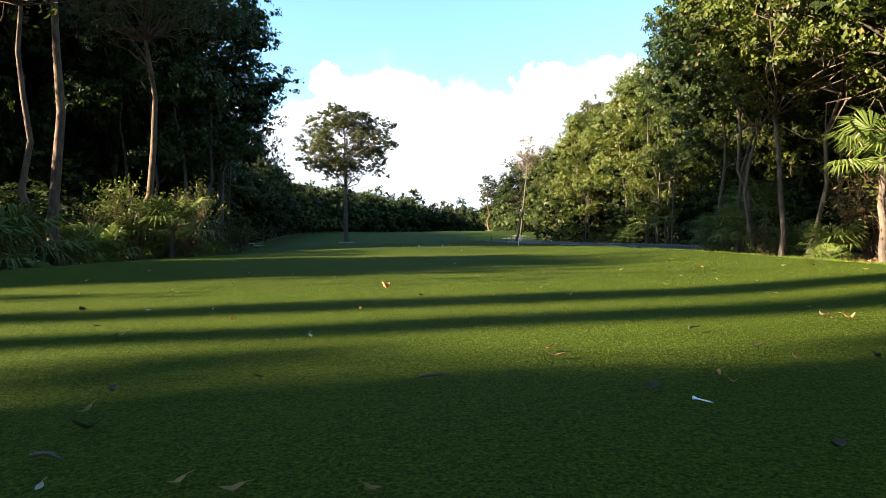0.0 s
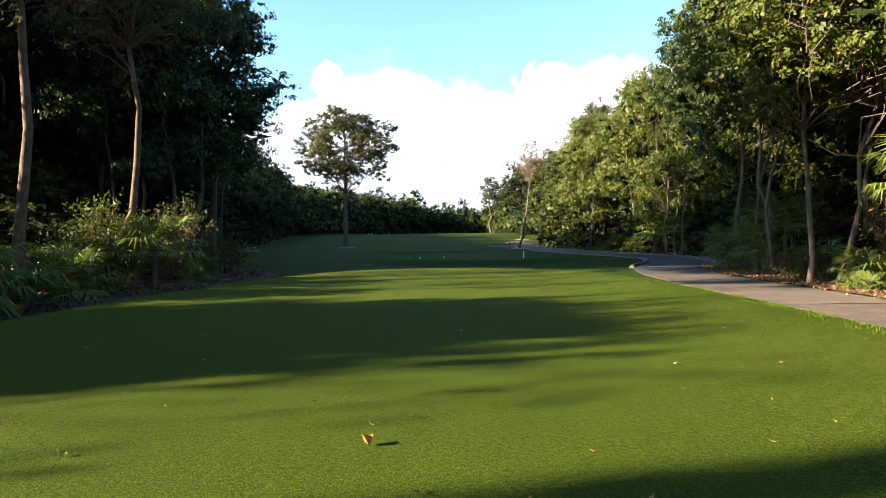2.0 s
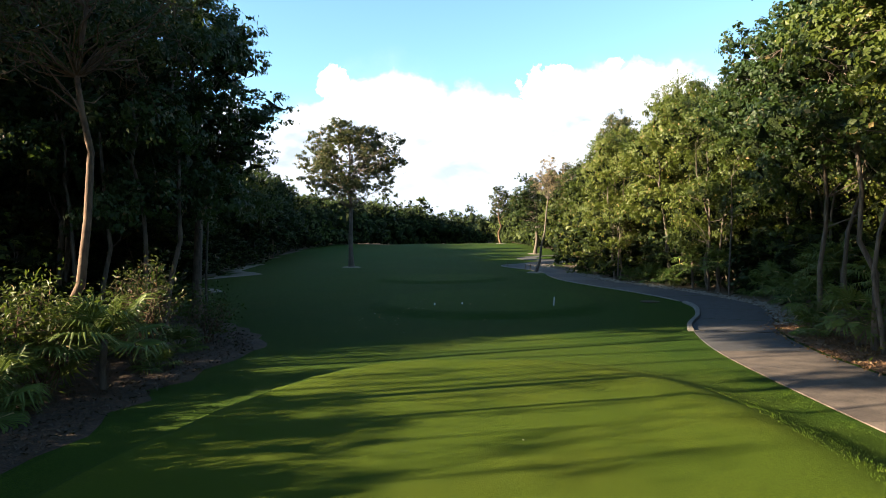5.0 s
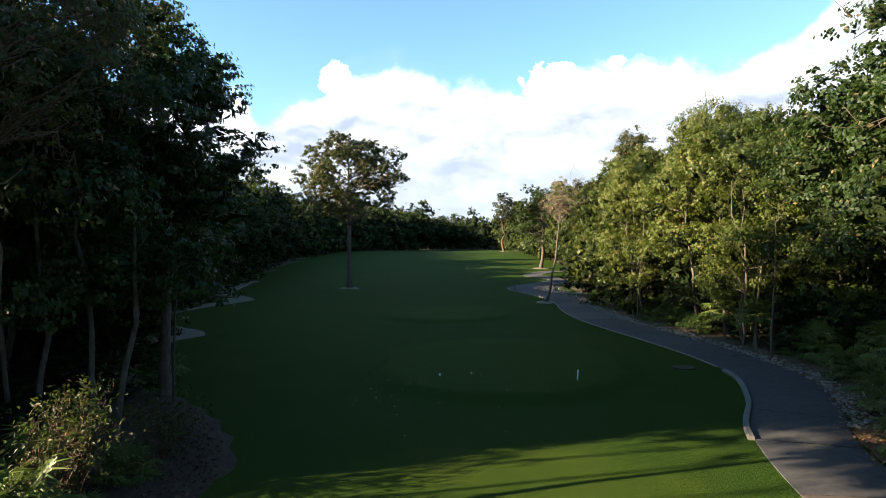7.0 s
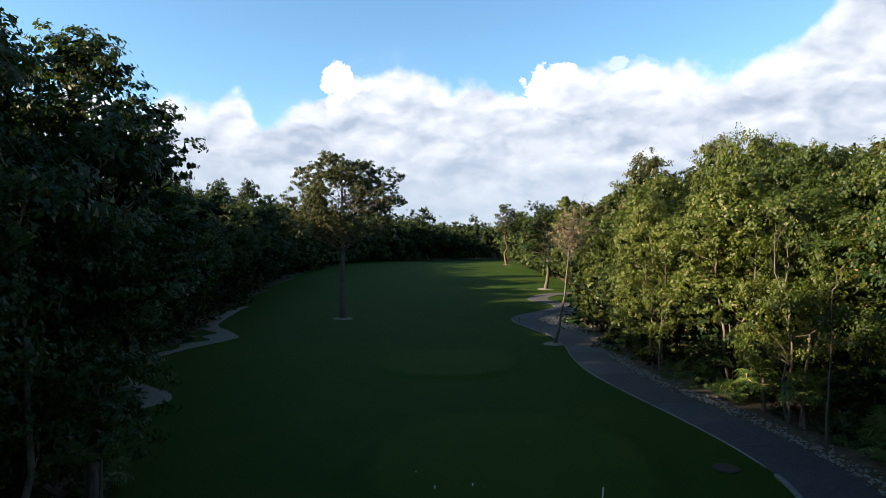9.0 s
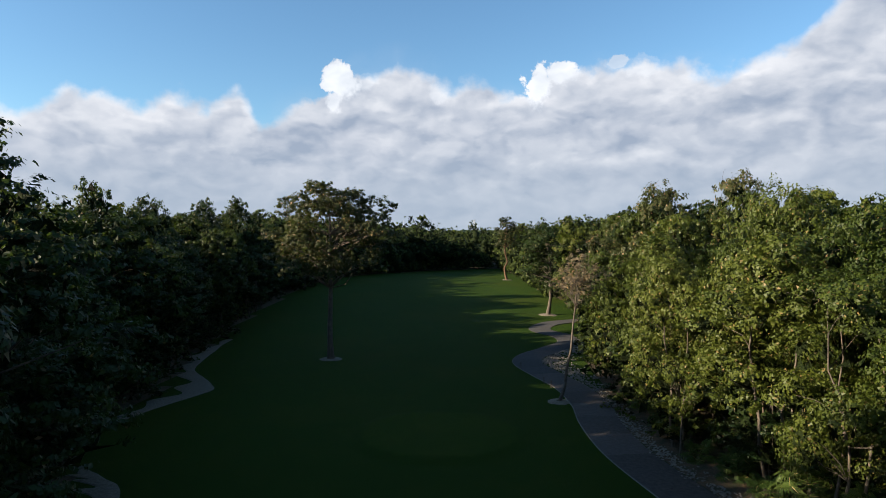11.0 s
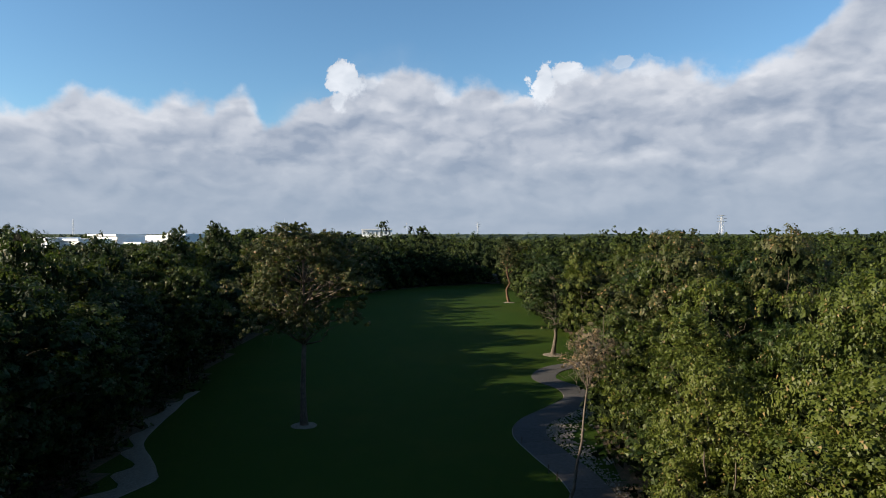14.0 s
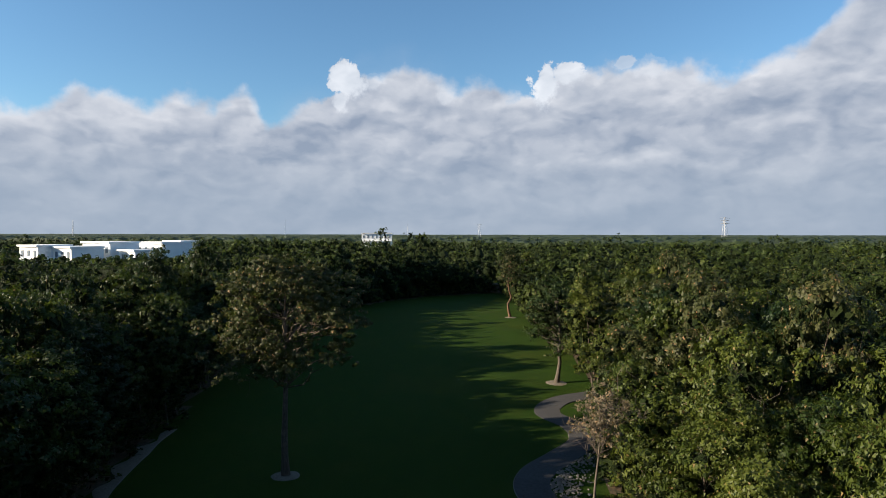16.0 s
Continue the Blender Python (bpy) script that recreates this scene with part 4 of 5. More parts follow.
def canopy(name, spots, quads, size, label, seed, mat):
    """Crowns that only show as a roof of leaves, joined: clumps of leaf sprays on each crown."""
    rng = np.random.default_rng(seed)
    b = Build()
    for x, y, high in spots:
        base = float(lie(x, y))
        fine = quads > 200
        r = rng.uniform(2.3, 3.6) if y < 150 else rng.uniform(3.0, 5.8) * min(1.0, high / 12)
        tall = high * (0.6 if high < 10 else 0.46 if y < 110 else 0.5)
        n_cl = 14 if fine else 11
        d = rng.normal(size=(n_cl, 3))
        d /= np.linalg.norm(d, axis=1)[:, None]
        d[:, 2] = np.abs(d[:, 2]) * 1.35 - (0.55 if high > 10 else 0.8)
        d /= np.maximum(1.0, np.linalg.norm(d, axis=1))[:, None]
        mid = np.array([x, y, base + high - tall])
        lobe = r * rng.uniform(0.28, 0.52, n_cl)
        c = mid + d * (np.array([r, r, tall]) - lobe[:, None] * 0.6) * rng.uniform(0.72, 0.98, (n_cl, 1))
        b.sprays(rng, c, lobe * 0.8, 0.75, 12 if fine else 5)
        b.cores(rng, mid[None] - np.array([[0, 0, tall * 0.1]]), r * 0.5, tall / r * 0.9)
        sprays = quads // 15
        q = rng.normal(size=(sprays, 3))
        q /= np.linalg.norm(q, axis=1)[:, None]
        q[:, 2] = np.where(q[:, 2] < -0.3, -q[:, 2], q[:, 2])
        q *= rng.uniform(0.72, 1.05, (sprays, 1))
        own = rng.choice(n_cl, sprays, p=lobe ** 2 / (lobe ** 2).sum())
        face = q + d[own] * 0.4 + np.array([0, 0, 0.25]) + rng.normal(0, 0.3, (sprays, 3))
        pick = rng.integers(0, sprays, quads)
        off = rng.normal(0, 0.11, (quads, 3))
        p = c[own[pick]] + (q[pick] + off) * np.array([1.0, 1.0, 0.78]) * lobe[own[pick]][:, None]
        b.leaves(rng, p, face[pick] + off * 4.5 + rng.normal(0, 0.28, (quads, 3)), size, size * 0.6, small=True)
    return tagged(new(name, b.mesh(name, [mat, CROWN_SHADE])), label, "woods", kind="stuff")


mid_spots = [t for t in deep_trees if math.hypot(t[0], t[1] - 30) < 95]
back_spots = [t for t in deep_trees if math.hypot(t[0], t[1] - 30) >= 95]
for row in range(19):
    y = 203 + row * (6.0 if row < 6 else 8.5) * (1 + 0.02 * row)
    x = -0.05 * y - 0.75 * y
    while x < 0.75 * y:
        x += rng.uniform(4.0, 8.5)
        if row < 6:
            high = 10.2 + rng.normal(0, 2.4) + 7.0 * math.exp(-((x + 29) / 6.5) ** 2) + 2.6 * math.exp(-((x + 15.5) / 3) ** 2) + (2.5 if abs(x + 8) > 40 else 0)
        else:
            high = 12.4 + rng.normal(0, 1.8)
        back_spots.append((x, y + rng.normal(0, 2.2), high))
for xs_, ys_, side in ((LEFT_X, LEFT_Y, -1), (RIGHT_X, RIGHT_Y, 1)):
    for x, y in polyline([p for p in zip(xs_, ys_) if p[1] > 101] + [(-1.5 + side * 0.4, 201)], 1.7):
        back_spots.append((x + side * rng.uniform(0.2, 1.6), y + rng.uniform(0.0, 1.6) * (side < 0 and y > 170), rng.uniform(3.0, 6.0)))
        back_spots.append((x + side * rng.uniform(2.4, 4.4), y + rng.uniform(0.5, 3.5) * (y > 170), rng.uniform(5.5, 9.5)))
for x in np.arange(-40, 20, 3.4):
    back_spots.append((x, 200.8 + rng.normal(0, 0.8), rng.uniform(3.5, 10.5)))
back_spots += [(-29, 329, 17.5), (-33, 331, 16.5), (-25, 330, 16.5), (-29, 326, 15.0)]
HOTEL = (-39.9, -26.6)


def lowered(x, y, high):
    """Trees before the white houses stand lower."""
    a, d = math.degrees(math.atan2(x, y - 29.7)), math.hypot(x, y - 29.7)
    return (x, y, min(high, 16.9 - 0.038 * d) if HOTEL[0] < a < HOTEL[1] and 70 < d < 250 else high)


mid_spots, back_spots = [lowered(*t) for t in mid_spots], [t for t in (lowered(*t) for t in back_spots) if t[2] > 3 and not (HOTEL[0] - 1 < math.degrees(math.atan2(t[0], t[1] - 29.7)) < HOTEL[1] + 1 and 190 < math.hypot(t[0], t[1] - 29.7) < 232)]
canopy("woods_canopy", mid_spots, 1350, 0.17, "roof of green tree crowns deeper in the woods", 5, LEAF_FOREST)
# unseen trees added behind and right of the tee, to cut sky light
behind = [(x + rng.normal(0, 0.8), y + rng.normal(0, 0.8), rng.uniform(11.5, 13.5)) for y in np.arange(-30, -8, 4.0) for x in np.arange(-30, 34, 4.2)]
behind += [(x + rng.normal(0, 0.7), y + rng.normal(0, 0.7), rng.uniform(10.5, 12.5)) for y in np.arange(-7, 11.5, 3.8) for x in (12.6, 16.5, 20.5, 24.5)]
canopy("woods_behind", behind, 190, 0.5, "unseen green trees added to close the clearing behind the tee and cut sky light", 12, LEAF_FOREST)
near_end = [t for t in back_spots if t[1] < 240 and abs(t[0] + 0.05 * t[1]) < 48]
canopy("end_woods", near_end, 420, 0.42, "green trees closing the far end of the fairway", 8, LEAF_FAR)
canopy("far_woods", [t for t in back_spots if not (t[1] < 240 and abs(t[0] + 0.05 * t[1]) < 48)], 170, 0.58, "distant green tropical forest in even rounded crowns", 6, LEAF_FAR)


# roof of the forest out to the horizon
def build_horizon():
    ys = np.concatenate([np.arange(410, 900, 7.0), np.arange(900, 1800, 22.0), np.geomspace(1800, 4600, 40)])
    t = np.linspace(-0.95, 0.95, 230)
    Y, T = np.meshgrid(ys, t, indexing="ij")
    X = T * Y - 0.06 * Y
    r = np.random.default_rng(9)
    h = 11.6 + 0.8 * np.sin(X * 0.011 + 1) * np.sin(Y * 0.013) + r.normal(0, 0.75, X.shape)
    h[0] = 1.0
    w = X.shape[1]
    i, j = np.meshgrid(np.arange(len(ys) - 1), np.arange(w - 1), indexing="ij")
    a = (i * w + j).ravel()
    me = fill("horizon_woods", np.stack([X.ravel(), Y.ravel(), h.ravel()], 1), [np.stack([a, a + 1, a + w + 1, a + w], 1)], [LEAF_CANOPY])
    tagged(new("horizon_woods", me), "flat green forest reaching to the horizon", "woods", kind="stuff")


m, N = material("canopy_far")
pos = N.add("ShaderNodeNewGeometry").outputs["Position"]
f = N.noise(pos, 0.35, 5.0, 0.7)
f2 = N.noise(pos, 0.012, 3.0)
c = N.mix(N.span(f, 0.35, 0.68), rgb(0.012, 0.024, 0.008), rgb(0.052, 0.072, 0.022))
c = N.mix(N.span(f2, 0.45, 0.65, 0.0, 0.35), c, rgb(0.045, 0.055, 0.022))
done(N, surface(N, c, 0.8, f, 1.0, 1.5))
LEAF_CANOPY = m
build_horizon()


# ---- fan palms, shrubs, sapling ----
def frond_mesh(seed, stalk, blade, fingers, droop):
    """One fan leaf: a stalk and narrow blades spread round its end."""
    rng = np.random.default_rng(seed)
    b = Build()
    end = np.array([stalk * 0.8, 0, stalk * 0.6])
    b.tube(wander(rng, (0, 0, 0), end, 4, 0.1), [0.016, 0.013, 0.011, 0.01], 4)
    out = np.array([0.8, 0, 0.6])
    side = np.array([0, 1.0, 0])
    for k in range(fingers):
        a = radians(-125 + 250 * k / (fingers - 1) + rng.normal(0, 2))
        d = math.cos(a) * out + math.sin(a) * side
        n = np.cross(out, side)
        L = blade * (0.72 + 0.28 * math.cos(a)) * rng.uniform(0.9, 1.1)
        w = np.cross(d, n)
        p0, p1 = end, end + d * L * 0.55 + n * 0.03
        p2 = end + d * L * rng.uniform(0.9, 1.0) - np.array([0, 0, droop * L]) * rng.uniform(0.5, 1.4)
        hw = blade * 0.030
        fold = n * hw * 0.6
        b.add([p0, p1 + w * hw - fold, p1, p1 - w * hw - fold, p2], [(0, 1, 2), (0, 2, 3), (2, 1, 4), (3, 2, 4)])
    return b.mesh("frond", [FROND])


FRONDS = [frond_mesh(i, 0.55, 0.74, 27, 0.32) for i in range(3)]


def fan_palm(x, y, stem, size, turn, seed, label, count=18, lean=0.0):
    rng = np.random.default_rng(seed)
    t = tagged(new("fan_palm", None), label, "palm", "fan palms")
    b = Build()
    b.tube(wander(rng, (0, 0, -0.1), (0.05, 0, stem), 6, 0.12), np.linspace(0.085, 0.06, 6) / size, 7)
    for i in range(int(stem * 22)):
        a, z = rng.uniform(0, 6.28), rng.uniform(0.05, stem)
        p = np.array([0.075 * math.cos(a), 0.075 * math.sin(a), z])
        b.tube([p, p + np.array([0.07 * math.cos(a), 0.07 * math.sin(a), 0.1])], [0.014, 0.004], 3)
    part("trunk", b.mesh("trunk", [BARK_DARK], True), t)
    for i in range(count):
        up = 62 - 95 * (i / count) + rng.normal(0, 6)
        s = rng.uniform(0.8, 1.1)
        part("frond", FRONDS[int(rng.integers(0, 3))], t, m=pose(0.03, 0, stem, 0, 37 - up, 137.5 * i + rng.normal(0, 10)) @ Matrix.Diagonal((s, s, s, 1)))
    t.matrix_basis = pose(x, y, float(lie(x, y)) - 0.02, lean, 0, turn) @ Matrix.Diagonal((size, size, size, 1))
    return t


GREEN_PALM, SHADE_PALM = "low fan palm with bright green split leaves", "fan palm with short fibrous trunk in the shade of the woods"
for i, (x, y, stem, size) in enumerate(((8.95, 18.2, 0.35, 0.85), (8.3, 17.2, 0.15, 0.5), (8.9, 23.7, 0.9, 0.95), (8.75, 25.6, 0.4, 0.75), (8.62, 15.6, 2.1, 1.05), (9.6, 21.3, 0.3, 0.9), (9.9, 28.3, 0.8, 1.0), (11.6, 33.4, 0.5, 1.0),
                                       (11.8, 31.2, 1.3, 1.1), (12.2, 36.2, 0.6, 1.1), (11.1, 39.6, 1.6, 1.0), (10.6, 42.2, 1.4, 1.1), (9.9, 44.0, 0.5, 0.9), (9.5, 46.4, 0.4, 1.0), (8.7, 48.8, 0.3, 0.9),
                                       (11.5, 29.5, 1.8, 1.1), (12.4, 38.2, 0.4, 1.1), (8.3, 53.5, 0.4, 0.9), (8.2, 57.2, 0.6, 0.9), (10.2, 24.6, 1.7, 1.0))):
    fan_palm(x, y, stem, size, 50 * i, 200 + i, GREEN_PALM if stem < 0.7 else SHADE_PALM)
for i, (x, y, stem, size) in enumerate(((-7.95, 18.9, 0.95, 1.12), (-8.3, 13.2, 0.5, 1.15), (-7.9, 12.0, 0.4, 1.1), (-8.9, 11.6, 1.2, 1.2), (-9.4, 15.9, 0.4, 1.1), (-8.7, 16.6, 0.3, 1.0), (-8.0, 14.6, 0.2, 0.9), (-9.0, 17.6, 0.5, 0.9),
                                       (-9.9, 22.6, 0.5, 1.0), (-12.6, 32.0, 0.6, 1.0), (-7.9, 20.9, 0.15, 0.6), (-10.4, 13.0, 0.9, 1.2), (-8.6, 23.2, 0.2, 0.75))):
    fan_palm(x, y, stem, size, 70 * i, 300 + i, "fan palm growing on bare soil below the trees")


def shrub_meshes(seed, high, radius, leaf, stems=12, per=60, size=(0.11, 0.045), bark=BARK_PALE):
    rng = np.random.default_rng(seed)
    wood, crown = Build(), Build()
    at, out = [], []
    for k in range(stems):
        a = rng.uniform(0, 6.28)
        reach = radius * rng.uniform(0.3, 1.0)
        tip = np.array([reach * math.cos(a), reach * math.sin(a), high * rng.uniform(0.55, 1.0)])
        line = wander(rng, (0.05 * math.cos(a), 0.05 * math.sin(a), -0.05), tip, 7, 0.35)
        wood.tube(line, np.linspace(0.018, 0.005, 7), 4)
        for j in range(3, 7):
            for _ in range(2):
                e = line[j] + rng.normal(0, 0.22, 3) + np.array([0, 0, 0.12])
                wood.tube([line[j], (line[j] + e) / 2 + rng.normal(0, 0.03, 3), e], [0.008, 0.006, 0.003], 3)
                n = max(1, per // 8)
                at.append(e + rng.normal(0, 0.14, (n, 3)))
                out.append(rng.normal(0, 0.6, (n, 3)) + np.array([0, 0, 0.7]))
    crown.leaves(rng, np.concatenate(at), np.concatenate(out), *size)
    return wood.mesh("branches", [bark], True), crown.mesh("foliage", [leaf])


def shrub(x, y, turn, meshes, label):
    t = tagged(new("shrub", None), label, "shrub", "shrubs")
    part("framework", meshes[0], t)
    part("foliage", meshes[1], t)
    t.matrix_basis = put(None, x, y, turn)
    return t


shrub(-8.85, 18.5, 0, shrub_meshes(1, 2.1, 0.62, LEAF_YELLOW, 22, 120), "sunlit shrub with narrow yellow-green leaves")
shrub(-9.5, 18.1, 40, shrub_meshes(2, 1.4, 0.5, LEAF_DARK_SHADED, 16, 80), "dark green shrub beside the fan palms")
shrub(-8.4, 21.0, 90, shrub_meshes(3, 2.2, 0.7, LEAF_OLIVE, 16, 40), "half-bare twiggy shrub with olive leaves")
shrub(-8.9, 22.0, 10, shrub_meshes(4, 2.0, 0.7, LEAF_DARK_SHADED, 22, 90), "dark green leafy shrub at the edge of the woods")
shrub(-8.4, 24.4, 10, shrub_meshes(5, 1.3, 0.8, LEAF_FOREST, 16, 70), "low green shrub on bare soil")
shrub(9.9, 18.0, 0, shrub_meshes(6, 2.3, 1.2, LEAF_OLIVE, 26, 50), "tangled shrub with bare brown twigs")
shrub(10.2, 16.4, 0, shrub_meshes(7, 2.6, 1.3, LEAF_FOREST, 26, 80), "leafy green shrub behind the planted bed")
shrub(8.6, 20.6, 0, shrub_meshes(8, 0.8, 0.5, LEAF_FOREST, 12, 60), "small green shrub in the planted bed")
shrub(-10.6, 12.4, 0, shrub_meshes(9, 2.2, 1.2, LEAF_FOREST, 24, 90), "dense green shrub beside the tee")


def sapling(x, y, high, seed, label):
    rng = np.random.default_rng(seed)
    t = tagged(new("sapling", None), label, "sapling", "saplings")
    wood, crown = Build(), Build()
    line = wander(rng, (0, 0, -0.1), (0.15, 0, high), 10, 0.05)
    wood.tube(line, np.linspace(0.055, 0.02, 10), 6)
    at = []
    for k in range(9):
        p = line[6 + k % 4]
        e = p + rng.normal(0, 0.45, 3) + np.array([0, 0, 0.4])
        wood.tube(wander(rng, p, e, 4, 0.4), np.linspace(0.018, 0.005, 4), 4)
        at.append(e + rng.normal(0, 0.22, (26, 3)))
    at = np.concatenate(at)
    crown.leaves(rng, at, rng.normal(0, 0.5, at.shape) + np.array([0, 0, 0.6]), 0.15, 0.07)
    part("trunk", wood.mesh("trunk", [BARK_GREY], True), t)
    part("crown", crown.mesh("crown", [LEAF_OLIVE]), t)
    t.matrix_basis = put(None, x, y)


sapling(10.75, 37.4, 5.6, 1, "thin upright sapling with few leaves beside the path")
sapling(7.9, 48.7, 4.2, 2, "thin pale sapling stem at the edge of the woods")
sapling(-10.6, 29.2, 6.0, 4, "thin straight stem at the corner of the woods")
# unseen young trees added to lay thin stripes of shadow on the tee
for i, (v, x, high) in enumerate(((7.5, -15.0, 5.6), (13.9, -14.6, 6.0), (15.2, -15.0, 6.2), (16.2, -14.5, 6.4), (17.3, -15.2, 6.4), (18.0, -14.8, 6.2), (19.4, -15.0, 6.6), (9.3, -15, 5.8), (10.3, -15.2, 5.9))):
    sapling(x, v + 0.3057 * x, high, 20 + i, "unseen slender young tree with few leaves, added for its stripe of shadow")


# ---- stones ----
def stones(name, spots, sizes, seed, label):
    rng = np.random.default_rng(seed)
    cube = np.array([(-1, -1, -1), (1, -1, -1), (1, 1, -1), (-1, 1, -1), (-0.7, -0.7, 1), (0.7, -0.7, 1), (0.7, 0.7, 1), (-0.7, 0.7, 1)], float)
    f = np.array([(0, 3, 2, 1), (4, 5, 6, 7), (0, 1, 5, 4), (1, 2, 6, 5), (2, 3, 7, 6), (3, 0, 4, 7)])
    b = Build()
    for (x, y), s in zip(spots, sizes):
        v = cube * (1 + rng.uniform(-0.35, 0.35, (8, 3))) * s * np.array([1.0, 0.8, 0.5]) * 0.5
        a = rng.uniform(0, 6.28)
        v[:, :2] = v[:, :2] @ np.array([[math.cos(a), math.sin(a)], [-math.sin(a), math.cos(a)]])
        b.add(v + np.array([x, y, float(lie(x, y)) + 0.03 + s * 0.15]), f)
    return tagged(new(name, b.mesh(name, [STONE])), label, "stones", kind="stuff")


r = np.random.default_rng(41)
sel = np.where((center[:, 1] > 28) & (center[:, 1] < 64))[0]
k = r.choice(sel, 1500)
off = HALF + 0.06 + np.abs(r.normal(0, 0.42, 1500))
stones("verge_stones", center[k] + across[k] * off[:, None] + r.normal(0, 0.12, (1500, 2)), r.uniform(0.04, 0.13, 1500), 1, "loose pale limestone rubble along the path")
sel = np.where((center[:, 1] > 64) & (center[:, 1] < 81))[0]
k = r.choice(sel, 900)
off = HALF + 0.06 + np.abs(r.normal(0, 1.0, 900))
pts = center[k] + across[k] * off[:, None] + r.normal(0, 0.15, (900, 2))
near = np.array([np.min(np.hypot(*(center - p).T)) for p in pts])
pts = pts[near > HALF + 0.03]
stones("bend_stones", pts, r.uniform(0.06, 0.18, len(pts)), 2, "pale rubble stones inside the bend of the path")


def tree_ring(x, y, rad, seed):
    rng = np.random.default_rng(seed)
    n = 36
    a = np.arange(n) * 2 * np.pi / n
    rr = rad * (1 + rng.normal(0, 0.04, n))
    b = Build()
    inner = np.stack([x + 0.12 * np.cos(a), y + 0.12 * np.sin(a)], 1)
    outer = np.stack([x + rr * np.cos(a), y + rr * np.sin(a)], 1)
    mid = (inner * 0.35 + outer * 0.65)
    v = np.concatenate([np.column_stack([p, lie(p[:, 0], p[:, 1]) + h]) for p, h in ((inner, 0.09), (mid, 0.085), (outer, -0.02))])
    k = np.arange(n)
    q = np.concatenate([np.stack([i * n + k, (i + 1) * n + k, (i + 1) * n + (k + 1) % n, i * n + (k + 1) % n], 1) for i in (0, 1)])
    b.add(v, q)
    tagged(new("tree_ring", b.mesh("tree_ring", [SAND], True)), "round bed of pale gravel at the foot of a tree", "bed", kind="structure")


for i, (x, y, rad) in enumerate(((-14.6, 71.1, 1.0), (3.25, 58.6, 0.75), (5.9, 98.2, 1.2), (1.8, 143.3, 1.1), (5.2, 158, 1.1))):
    tree_ring(x, y, rad, i)


# ---- white houses and masts beyond the woods ----
def block(name, b, mat, parent):
    return part(name, b.mesh(name, [mat]), parent)


def white_building(x, y, turn, wide, deep, high, floors, bays, label, roof=0.5):
    t = tagged(new("white_building", None), label, "building", "white buildings")
    b = Build()
    b.box((-wide / 2, 0, -2), (wide / 2, deep, high))
    block("wall", b, WHITE, t)
    b = Build()
    b.box((-wide / 2 - 0.3, -0.6, high), (wide / 2 + 0.3, deep + 0.3, high + roof))
    block("roof", b, WHITE, t)
    fh = high / floors
    for i in range(floors):
        for j in range(bays):
            x0 = -wide / 2 + wide * (j + 0.32) / bays
            x1 = -wide / 2 + wide * (j + 0.68) / bays
            b = Build()
            b.box((x0, -0.08, i * fh + fh * 0.36), (x1, 0.05, i * fh + fh * 0.76))
            block("window", b, GLASS_DARK, t)
        if i:
            b = Build()
            b.box((-wide / 2, -0.9, i * fh - 0.1), (wide / 2, 0.0, i * fh + 0.12))
            block("balcony", b, WHITE, t)
    t.matrix_basis = pose(x, y, 0, 0, 0, turn)
    return t


for az_deg, d, wide, high, floors, bays, turn in ((-38.3, 205, 9, 12.4, 3, 3, -24), (-36.3, 200, 11, 12.0, 3, 4, -24), (-33.8, 207, 13, 13.2, 3, 4, -24), (-31.6, 198, 7, 11.0, 3, 2, -24), (-30.2, 212, 15, 13.0, 3, 5, -24), (-28.2, 216, 8, 13.4, 3, 3, -24)):
    white_building(d * math.sin(radians(az_deg)) - 0.3, d * math.cos(radians(az_deg)) + 29.7, turn, wide, 9, high, floors, bays, "low white flat-roofed building among the trees")
white_building(350 * math.sin(radians(-11.1)), 350 * math.cos(radians(-11.1)) + 29.7, 8, 16.5, 8, 16.2, 4, 7, "white block with rows of dark openings rising above the forest", 0.4)


def mast(x, y, high, wide, label, arms=True):
    t = tagged(new("pylon" if arms else "radio_mast", None), label, "pylon" if arms else "mast", "masts")
    b = Build()
    n = 9
    for k in range(4):
        sx, sy = (-1, 1, 1, -1)[k], (-1, -1, 1, 1)[k]
        b.tube([(sx * wide / 2, sy * wide / 2, 0), (sx * wide * 0.1, sy * wide * 0.1, high)], [wide * 0.03, wide * 0.02], 4)
        for i in range(n):
            z0, z1 = high * i / n, high * (i + 1) / n
            w0, w1 = wide / 2 * (1 - 0.8 * i / n), wide / 2 * (1 - 0.8 * (i + 1) / n)
            ex, ey = (1, 1, -1, -1)[k], (-1, 1, 1, -1)[k]
            b.tube([(sx * w0, sy * w0, z0), (ex * w1, ey * w1, z1)], [wide * 0.016] * 2, 3)
    part("lattice", b.mesh("lattice", [STEEL]), t)
    if arms:
        for z in (0.80, 0.90, 0.985):
            b = Build()
            b.tube([(-wide * 0.95, 0, high * z), (0, 0, high * z + 0.6), (wide * 0.95, 0, high * z)], [wide * 0.03, wide * 0.05, wide * 0.03], 4)
            part("crossarm", b.mesh("crossarm", [STEEL]), t)
    t.matrix_basis = pose(x, y, 0, 0, 0, 20)


for az_deg, d, high, wide, arms in ((18.9, 820, 36, 7, True), (-35.4, 900, 32, 3.0, False), (-19.1, 700, 31, 1.6, False), (-1.8, 950, 31, 4.5, True), (-8.3, 900, 30, 1.8, False)):
    mast(d * math.sin(radians(az_deg)), d * math.cos(radians(az_deg)) + 29.7, high, wide, "steel lattice power pylon above the far forest" if arms else "slim steel radio mast above the far forest", arms)


